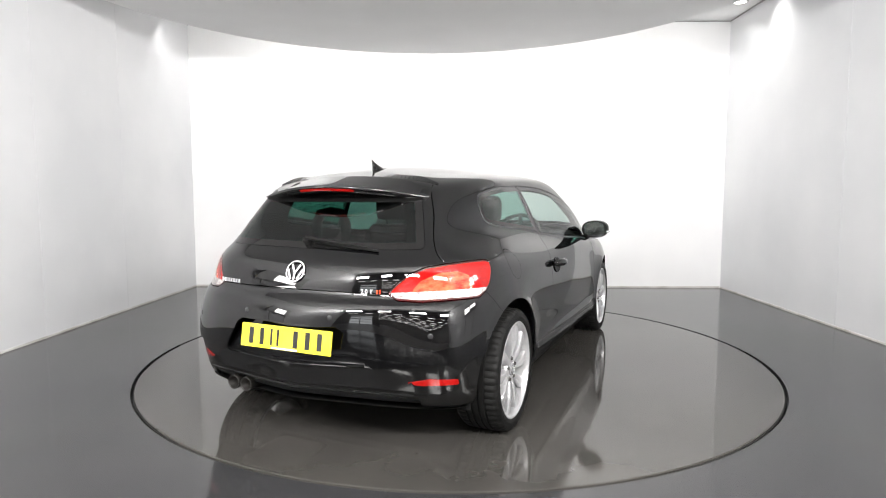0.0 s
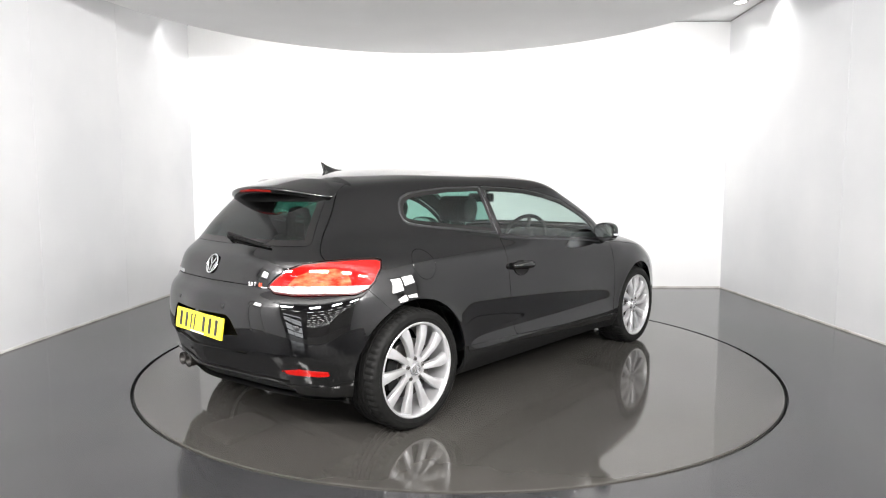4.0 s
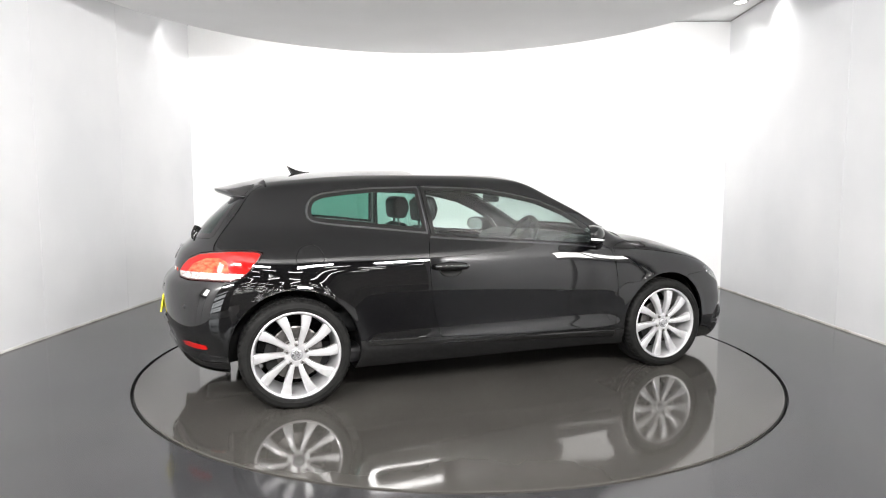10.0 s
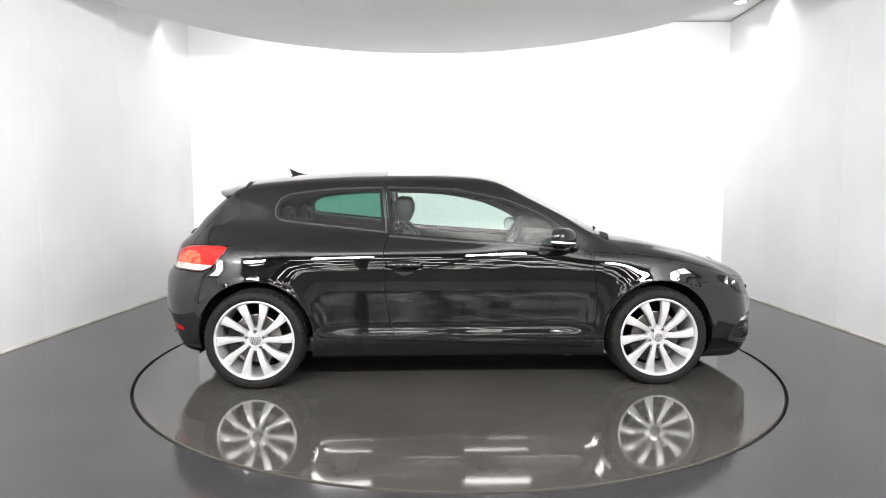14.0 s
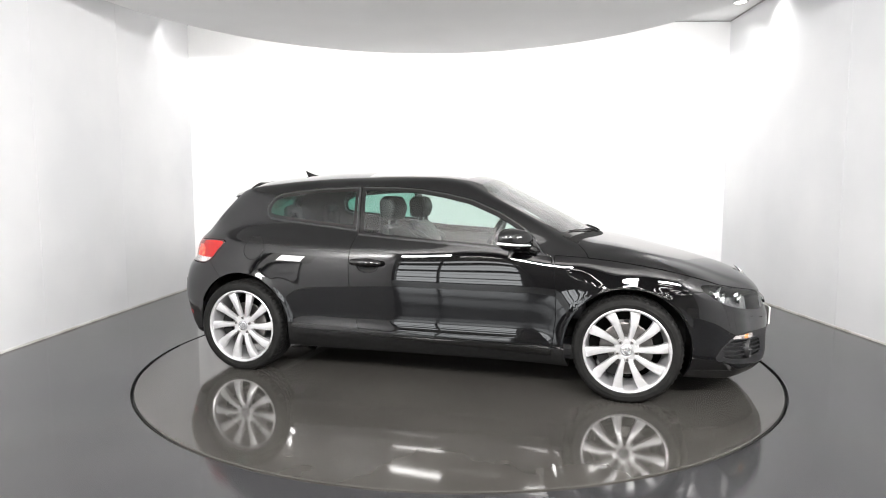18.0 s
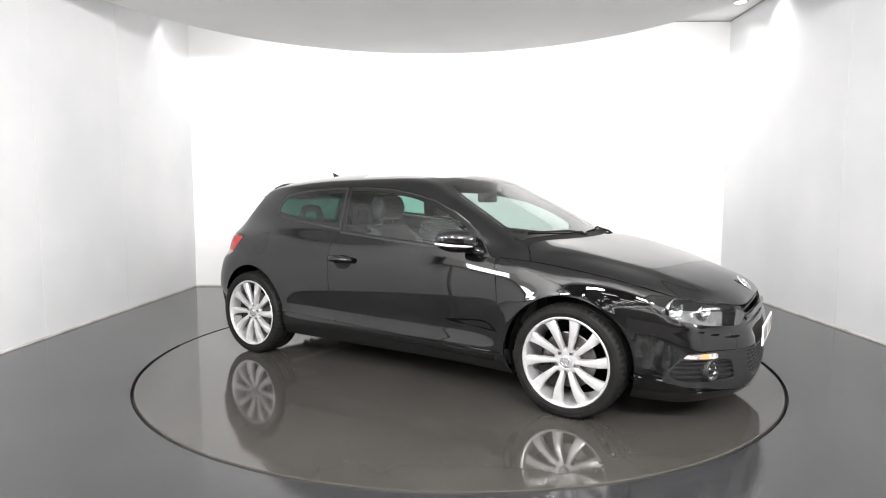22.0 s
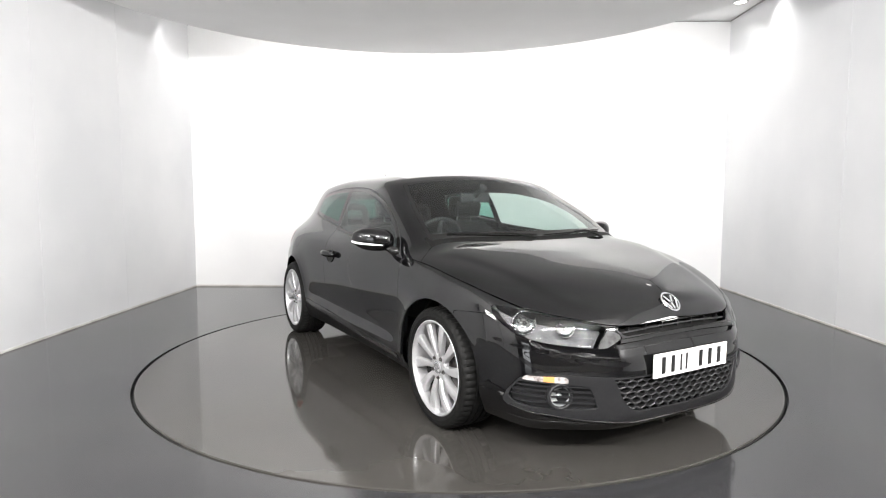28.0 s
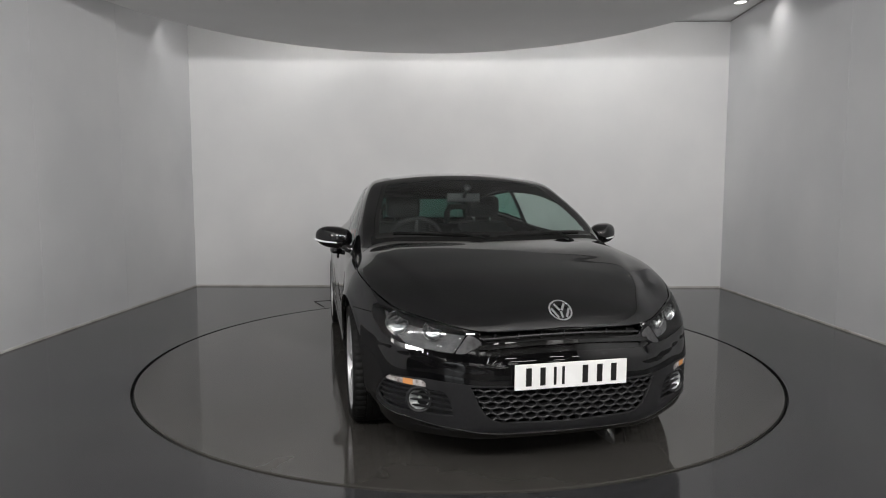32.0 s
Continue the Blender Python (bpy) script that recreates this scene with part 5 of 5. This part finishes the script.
def build_rear():
    bm = bmesh.new()
    box(bm, -0.004, 0.004, -0.26, 0.26, -0.0555, 0.0555, bevel=0.002)
    plate = part("rear_plate", bm, PLATE_Y, CAR, "yellow number plate with dark bars")
    plate.matrix_basis = pose(-2.036, 0.0, 0.556, 0, 9.0, 0)
    plate_bars(plate, -1)
    bm = bmesh.new()
    box(bm, -0.0058, -0.004, -0.075, 0.075, -0.053, -0.046)
    part("maker_bar", bm, PLATE_W, plate, "small pale bar at the plate's foot")
    p, n = tail_at(0.0, 0.862)
    badge_shape("rear_badge", CAR, set_on(p + n * 0.001, n), 0.055, 0.004)
    # engine badge and a row of small bars for the model name
    curve = bpy.data.curves.new("engine_badge", "FONT")
    curve.body, curve.size, curve.extrude = "2.0 T", 0.028, 0.0012
    tmp = new("engine_badge", curve)
    me = bpy.data.meshes.new_from_object(tmp.evaluated_get(bpy.context.evaluated_depsgraph_get()))
    bpy.data.objects.remove(tmp)
    me.materials.clear()
    me.materials.append(material("badge_silver", (0.75, 0.75, 0.76), 0.3, 0.2))
    ob = new("engine_badge", me)
    ob.parent = CAR
    ob["label"] = "silver raised engine badge"
    p, n = tail_at(-0.36, 0.792)
    ob.matrix_basis = set_on(p + n * 0.0015, n) @ Matrix.Translation((0, -0.012, 0))
    for k in range(2):
        p, n = tail_at(-0.436 - 0.012 * k, 0.7885)
        bm = bmesh.new()
        box(bm, -0.003, 0.003, -0.009, 0.010, -0.001, 0.0015)
        bmesh.ops.transform(bm, matrix=set_on(p, n), verts=bm.verts[:])
        part("badge_bar", bm, RED_BRIGHT, CAR, "small red badge bar")
    for k in range(8):
        p, n = tail_at(0.50 - 0.021 * k, 0.795)
        bm = bmesh.new()
        box(bm, -0.0085, 0.0085, -0.009, 0.011, -0.001, 0.0025, bevel=0.001, seg=1)
        bmesh.ops.transform(bm, matrix=set_on(p, n), verts=bm.verts[:])
        part("badge_bar", bm, CHROME, CAR, "small silver badge bar")
    # spoiler
    bm = bmesh.new()
    rows = []
    for y in np.linspace(-0.505, 0.505, 45):
        a2 = y * y
        z0 = top_at(-1.405, y)[0].z
        tip = Vector((-1.716 + 0.62 * a2, y, 1.272 - 0.215 * a2))
        fade = max(0.0, (abs(y) - 0.36) / 0.145) ** 2
        mid = Vector((-1.56 + 0.3 * a2, y, (z0 + tip.z) / 2 + 0.004))
        hump = 0.010 * math.exp(-((abs(y) - 0.40) / 0.07) ** 2)
        row = [Vector((-1.405, y, z0 - 0.004)), Vector((-1.418, y, z0 + 0.004 + hump)), mid + Vector((0.06, 0, 0.013 + hump * 0.6)), mid, tip + Vector((0.05, 0, 0.012)), tip + Vector((0.008, 0, 0.003)), tip,
               tip + Vector((0.003, 0, -0.012 + 0.008 * fade)), tip + Vector((0.02, 0, -0.028 + 0.02 * fade)), tip + Vector((0.075 - 0.02 * fade, 0, -0.040 + 0.03 * fade)), tip + Vector((0.16 - 0.05 * fade, 0, -0.035 + 0.03 * fade))]
        rows.append([bm.verts.new(v) for v in row])
    for a, b in zip(rows, rows[1:]):
        for j in range(len(a) - 1):
            bm.faces.new((a[j], b[j], b[j + 1], a[j + 1]))
    bm.faces.new(rows[0])
    bm.faces.new(rows[-1][::-1])
    bmesh.ops.recalc_face_normals(bm, faces=bm.faces[:])
    part("spoiler", bm, PAINT, CAR, "black roof spoiler", smooth=True)
    bm = bmesh.new()
    for i in range(16):
        y = -0.165 + 0.33 * i / 15
        t = Vector((-1.7135 + 0.62 * y * y, y, 1.272 - 0.215 * y * y))
        vs = [bm.verts.new(t + Vector(d)) for d in ((0.0008, 0, -0.0115), (0.0035, 0, -0.0155), (0.0085, 0, -0.021), (0.014, 0, -0.0255))]
        if i:
            for j in range(3):
                bm.faces.new((last[j], last[j + 1], vs[j + 1], vs[j]))
        last = vs
    bmesh.ops.recalc_face_normals(bm, faces=bm.faces[:])
    part("brake_light", bm, RED_LENS, CAR, "narrow red high brake light")
    bm = bmesh.new()
    rows = [tail_at(y, 0.330 - 0.02 * max(0.0, abs(y) - 0.4) ** 2 - 0.05 * max(0.0, abs(y) - 0.42)) for y in np.linspace(-0.60, 0.60, 41)]
    strip_mesh(bm, [p for p, n in rows], [n for p, n in rows], [0.006] * 41, 0.006)
    part("valance_edge", bm, GLOSS_BLACK, CAR, "gloss black raised edge above the diffuser")
    for y, z in ((-0.68, 0.60), (-0.24, 0.672), (0.24, 0.672), (0.68, 0.60)):
        p, n = tail_at(y, z)
        bm = bmesh.new()
        lathe(bm, [(0.0125, -0.004), (0.0125, 0.0005), (0.0115, 0.0012), (0.0005, 0.0016)], 20, set_on(p, n))
        part("parking_sensor", bm, SATIN, CAR, "round black parking sensor", smooth=True)
    # aerial fin
    bm = bmesh.new()
    rows = []
    for i in range(11):
        u = i / 10
        x = -1.085 - 0.125 * u
        zb = top_at(x, 0)[0].z - 0.004
        h = 0.008 + 0.056 * u ** 1.7
        w = 0.030 * math.sin(math.pi * min(1, 0.12 + u * 0.74)) + 0.004
        rows.append([bm.verts.new((x - 0.030 * hh * u, sy * w * ww, zb + h * hh)) for sy, ww, hh in ((-1, 1, 0), (-1, 0.55, 0.35), (-1, 0.25, 0.8), (0, 0, 1.0), (1, 0.25, 0.8), (1, 0.55, 0.35), (1, 1, 0))])
    for a, b in zip(rows, rows[1:]):
        for j in range(6):
            bm.faces.new((a[j], a[j + 1], b[j + 1], b[j]))
    bm.faces.new(rows[-1])
    bmesh.ops.recalc_face_normals(bm, faces=bm.faces[:])
    part("aerial", bm, GLOSS_BLACK, CAR, "black shark-fin aerial", smooth=True)
    # rear wiper
    p, n = tail_at(0.02, 0.995)
    bm = bmesh.new()
    r = lathe(bm, [(0.020, -0.01), (0.020, 0.020), (0.015, 0.028), (0.001, 0.030)], 24, set_on(p, n))
    arm, blade = [], []
    for i in range(9):
        u = i / 8
        q, nn = tail_at(0.02 - 0.36 * u, 0.998 - 0.030 * u)
        arm.append(q + nn * (0.030 - 0.012 * u))
        q, nn = tail_at(-0.02 - 0.37 * u, 0.992 - 0.032 * u)
        blade.append(q + nn * 0.009)
    tube(bm, arm, [0.010 - 0.006 * i / 8 for i in range(9)], 8)
    part("rear_wiper", bm, ROUGH_BLACK, CAR, "black rear wiper arm")
    bm = bmesh.new()
    tube(bm, blade, 0.0065, 6)
    part("rear_wiper_blade", bm, ROUGH_BLACK, CAR)
    # exhaust
    for y in (0.322, 0.402):
        bm = bmesh.new()
        lathe(bm, [(0.033, -0.20), (0.035, -0.02), (0.0365, 0.0), (0.035, 0.004), (0.031, 0.0), (0.030, -0.12), (0.002, -0.13)], 32, Matrix.Translation((-1.955, y, 0.272)) @ Matrix.Rotation(radians(-90), 4, "Y"))
        part("exhaust_pipe", bm, material("exhaust_steel", (0.035, 0.033, 0.031), 0.4, 0.7), CAR, "dark steel exhaust pipe", smooth=True)
    bm = bmesh.new()
    box(bm, -1.82, -1.45, 0.15, 0.52, 0.20, 0.34, bevel=0.05, seg=3)
    part("silencer", bm, STEEL, CAR, "steel silencer box", smooth=True)


def build_sides():
    for s in (-1, 1):
        # door handle over a flat disc, its black standing in for the bowl's shade
        rows = [side_at(-0.455 + 0.215 * i / 12, 0.787 - 0.004 * i / 12, s) for i in range(13)]
        bm = bmesh.new()
        pts = []
        for i, (p, n) in enumerate(rows):
            pts.append(p + n * (0.010 + 0.034 * math.sin(math.pi * i / 12) ** 0.5))
        tube(bm, pts, [0.017 + 0.009 * math.sin(math.pi * i / 12) ** 0.6 for i in range(13)], 14)
        handle = part("door_handle", bm, PAINT, CAR, "black door handle", smooth=True)
        bm = bmesh.new()
        p, n = side_at(-0.335, 0.765, s)
        vs = []
        for i in range(24):
            a = 2 * math.pi * i / 24
            q, nn = side_at(-0.345 + 0.075 * math.cos(a), 0.770 + 0.046 * math.sin(a), s)
            vs.append(bm.verts.new(q + nn * 0.0015))
        rim = [v.co.copy() for v in vs]
        c = bm.verts.new(p + n * 0.0008)
        for i in range(24):
            bm.faces.new((vs[i], vs[(i + 1) % 24], c))
        bmesh.ops.recalc_face_normals(bm, faces=bm.faces[:])
        part("handle_shade_disc", bm, material("handle_recess_shade", (0.003, 0.003, 0.003), 0.45, Specular_IOR_Level=0.2), CAR, "flat dark disc painted as the shade of the handle recess")
        bm = bmesh.new()
        tube(bm, [v + side_at(v.x, v.z, s)[1] * 0.002 for v in rim + rim[:1]], 0.0034, 8, caps=False)
        part("handle_rim", bm, PAINT, CAR, "glossy rounded edge of the handle recess", smooth=True)
        # mirror
        inner, outer = Vector((0.705, s * 0.855, 0.948)), Vector((0.548, s * 1.036, 0.962))
        ax = (outer - inner).normalized()
        mid = (inner + outer) / 2
        upv = Vector((0, 0, 1))
        fwd = ax.cross(upv).normalized()
        if fwd.x < 0:
            fwd = -fwd

        back = Vector((-0.93, -s * 0.37, 0)).normalized()
        along = back.cross(upv)

        def egg(u, v, grow=1.0):
            def sp(c, e):
                return math.copysign(abs(c) ** e, c)
            l, f, h = sp(math.cos(v) * math.cos(u), 0.75), sp(math.cos(v) * math.sin(u), 0.8), sp(math.sin(v), 0.8)
            taper = 1 - 0.22 * max(0, l) ** 2
            q = ax * l * 0.132 * grow + fwd * f * 0.075 * taper * grow + upv * (h * 0.070 * taper * grow + 0.004)
            q -= back * max(0.0, q.dot(back) - 0.036)
            return mid + q
        bm = bmesh.new()
        nu, nv = 40, 20
        grid = [[bm.verts.new(egg(2 * math.pi * i / nu, -math.pi / 2 + math.pi * (j + 0.5) / nv)) for i in range(nu)] for j in range(nv)]
        for a, b in zip(grid, grid[1:]):
            for i in range(nu):
                bm.faces.new((a[i], a[(i + 1) % nu], b[(i + 1) % nu], b[i]))
        bm.faces.new(grid[0])
        bm.faces.new(grid[-1])
        bmesh.ops.recalc_face_normals(bm, faces=bm.faces[:])
        housing = part("mirror", bm, PAINT, CAR, "black door mirror with a white indicator strip", smooth=True)
        housing.data.set_sharp_from_angle(angle=radians(50))
        bm = bmesh.new()
        c = mid + back * 0.0375 + along * (0.012 * s)
        ring = [bm.verts.new(c + along * 0.092 * math.copysign(abs(math.cos(a)) ** 0.7, math.cos(a)) + upv * (0.056 * math.copysign(abs(math.sin(a)) ** 0.7, math.sin(a)) + 0.004)) for a in [2 * math.pi * i / 32 for i in range(32)]]
        bm.faces.new(ring)
        bmesh.ops.solidify(bm, geom=bm.faces[:], thickness=0.003)
        bmesh.ops.recalc_face_normals(bm, faces=bm.faces[:])
        part("mirror_glass", bm, MIRROR, housing, "mirror glass")
        bm = bmesh.new()
        path = [egg(u, -0.30, 1.012) for u in [radians(4 + 118 * i / 18) for i in range(19)]]
        tube(bm, path, [0.0035 + 0.0045 * math.sin(math.pi * min(1, 0.25 + 0.75 * i / 18)) for i in range(19)], 8)
        part("indicator", bm, material("white_indicator", (0.75, 0.75, 0.76), 0.12, Coat_Weight=1.0), housing, "white indicator strip", smooth=True)
        bm = bmesh.new()
        q = side_at(0.74, 0.890, s)[0]
        tube(bm, [q + Vector((0.01, -s * 0.03, -0.012)), q + Vector((-0.006, s * 0.02, 0.002)), Vector((0.69, s * 0.885, 0.915)), Vector((0.65, s * 0.92, 0.92))], [0.034, 0.026, 0.022, 0.018], 12)
        part("mirror_arm", bm, GLOSS_BLACK, CAR, "black mirror arm", smooth=True)
    # windscreen wipers
    for y0, y1, x0, x1 in ((-0.60, -0.03, 0.915, 1.05), (0.02, 0.60, 1.06, 0.94)):
        arm = []
        for i in range(11):
            u = i / 10
            p, n = top_at(x0 + (x1 - x0) * u + 0.015 + 0.02 * math.sin(math.pi * u), y0 + (y1 - y0) * u)
            arm.append(p + n * 0.006)
        bm = bmesh.new()
        tube(bm, arm, 0.0045, 6)
        w = part("wiper_blade", bm, ROUGH_BLACK, CAR, "black wiper blade")
        piv, n = top_at(1.105, y1 - 0.02 if y0 < 0 else y1 - 0.1)
        bm = bmesh.new()
        tube(bm, [piv - n * 0.004, piv + n * 0.006 + (arm[7] - piv) * 0.25, arm[7] + n * 0.006, arm[5] + n * 0.005], [0.009, 0.008, 0.005, 0.004], 8)
        part("wiper_arm", bm, ROUGH_BLACK, CAR, "black wiper arm", smooth=True)


# ---- inside the car ----
def pad(bm, pts, ys, bevel=0.03):
    """A cushion: an outline (x, z) given width in y, with soft edges."""
    y0, y1 = ys
    lo = [bm.verts.new((x, y0, z)) for x, z in pts]
    hi = [bm.verts.new((x, y1, z)) for x, z in pts]
    n = len(pts)
    fs = [bm.faces.new(lo), bm.faces.new(hi[::-1])]
    for i in range(n):
        fs.append(bm.faces.new((lo[i], hi[i], hi[(i + 1) % n], lo[(i + 1) % n])))
    bmesh.ops.recalc_face_normals(bm, faces=fs)
    es = list({e for f in fs for e in f.edges})
    bmesh.ops.bevel(bm, geom=es + lo + hi, offset=bevel, segments=3, profile=0.6, affect="EDGES")


def build_cabin():
    bm = bmesh.new()
    box(bm, -1.45, 1.0, -0.74, 0.74, 0.20, 0.30, bevel=0.03)
    part("cabin_floor", bm, DASH, CAR, "dark carpeted cabin floor")
    bm = bmesh.new()
    pad(bm, [(0.50, 0.45), (0.47, 0.80), (0.53, 0.905), (0.66, 0.945), (0.90, 0.930), (1.04, 0.905), (1.04, 0.45)], (-0.70, 0.70), 0.035)
    pad(bm, [(0.46, 0.86), (0.44, 0.93), (0.52, 0.975), (0.70, 0.965), (0.74, 0.90)], (-0.56, -0.18), 0.03)
    part("dashboard", bm, DASH, CAR, "dark grey dashboard", smooth=True)
    bm = bmesh.new()
    box(bm, -0.30, 0.52, -0.11, 0.11, 0.28, 0.58, bevel=0.04, seg=3)
    part("centre_console", bm, DASH, CAR, smooth=True)
    # steering wheel, driver on the right
    m = pose(0.40, -0.37, 0.905, 0, -66, 0)
    bm = bmesh.new()
    ring = [m @ Vector((0.178 * math.cos(a), 0.185 * math.sin(a), 0)) for a in [2 * math.pi * i / 40 for i in range(41)]]
    tube(bm, ring, 0.0155, 10, caps=False)
    wheel = part("steering_wheel", bm, CLOTH, CAR, "black three-spoke steering wheel", smooth=True)
    bm = bmesh.new()
    lathe(bm, [(0.075, -0.03), (0.078, -0.005), (0.06, 0.008), (0.001, 0.012)], 24, m)
    for a in (0, 180, 270):
        p = m @ Vector((0.06 * math.cos(radians(a + 90)), 0.06 * math.sin(radians(a + 90)), -0.008))
        q = m @ Vector((0.175 * math.cos(radians(a + 90)), 0.18 * math.sin(radians(a + 90)), -0.002))
        tube(bm, [p, q], 0.016, 8)
    part("steering_hub", bm, DASH, wheel, smooth=True)
    for y in (-0.34, 0.34):
        bm = bmesh.new()
        pad(bm, [(-0.360, 0.36), (-0.340, 0.50), (-0.040, 0.53), (0.160, 0.56), (0.220, 0.50), (0.180, 0.36)], (y - 0.25, y + 0.25), 0.05)
        seat = part("front_seat", bm, CLOTH, CAR, "dark leather front sports seat", smooth=True)
        bm = bmesh.new()
        pad(bm, [(-0.240, 0.48), (-0.390, 0.91), (-0.408, 0.995), (-0.360, 1.02), (-0.300, 0.99), (-0.240, 0.89), (-0.100, 0.50)], (y - 0.215, y + 0.215), 0.05)
        for sgn in (-1, 1):
            pad(bm, [(-0.230, 0.50), (-0.380, 0.92), (-0.350, 0.97), (-0.220, 0.90), (-0.050, 0.52)], (y + sgn * 0.225 - 0.045, y + sgn * 0.225 + 0.045), 0.035)
        part("seat_back", bm, CLOTH, seat, smooth=True)
        bm = bmesh.new()
        pad(bm, [(-0.410, 1.050), (-0.424, 1.180), (-0.385, 1.226), (-0.310, 1.216), (-0.280, 1.135), (-0.312, 1.045)], (y - 0.135, y + 0.135), 0.035)
        part("headrest", bm, CLOTH, seat, smooth=True)
        for d in (-0.07, 0.07):
            bm = bmesh.new()
            tube(bm, [(-0.36, y + d, 0.98), (-0.36, y + d, 1.07)], 0.008, 8)
            part("headrest_post", bm, CHROME, seat, "chrome headrest post")
    for y in (-0.33, 0.33):
        bm = bmesh.new()
        pad(bm, [(-1.15, 0.36), (-1.10, 0.52), (-0.75, 0.55), (-0.66, 0.48), (-0.68, 0.36)], (y - 0.29, y + 0.29), 0.05)
        seat = part("rear_seat", bm, CLOTH, CAR, "dark leather rear seat", smooth=True)
        bm = bmesh.new()
        pad(bm, [(-1.08, 0.48), (-1.24, 0.90), (-1.20, 0.965), (-1.12, 0.95), (-0.96, 0.52)], (y - 0.29, y + 0.29), 0.045)
        part("seat_back", bm, CLOTH, seat, smooth=True)
        bm = bmesh.new()
        loop = [(-1.18, y + dy, z) for dy, z in ((-0.105, 0.95), (-0.105, 1.06), (-0.075, 1.115), (0.0, 1.125), (0.075, 1.115), (0.105, 1.06), (0.105, 0.95))]
        tube(bm, loop, 0.032, 10)
        part("headrest", bm, CLOTH, seat, "hoop-shaped rear headrest", smooth=True)
    bm = bmesh.new()
    box(bm, 0.30, 0.335, -0.125, 0.125, 1.175, 1.245, bevel=0.016, seg=3)
    tube(bm, [(0.335, 0, 1.215), (0.40, 0, 1.262), (0.43, 0, 1.285)], [0.012, 0.012, 0.03], 10)
    part("inner_mirror", bm, DASH, CAR, "black inside mirror", smooth=True)
    bm = bmesh.new()
    pad(bm, [(-1.55, 0.88), (-1.55, 0.90), (-1.22, 0.93), (-1.22, 0.91)], (-0.55, 0.55), 0.006)
    part("parcel_shelf", bm, DASH, CAR, "dark parcel shelf")


build_wheels()
build_front()
build_rear()
build_sides()
build_cabin()


# ---- the turntable carries the car round ----
def motions():
    rows, plate = [], []
    for t in range(0, 33, 2):
        a = float(SPIN(t))
        m = pose(0, 0, 0, 0, 0, a)
        rows.append((t, m @ Matrix.Translation((-0.031, -0.016, 0))))
        plate.append((t, m))
    walk(CAR, rows)
    walk(TURNTABLE, plate)


motions()
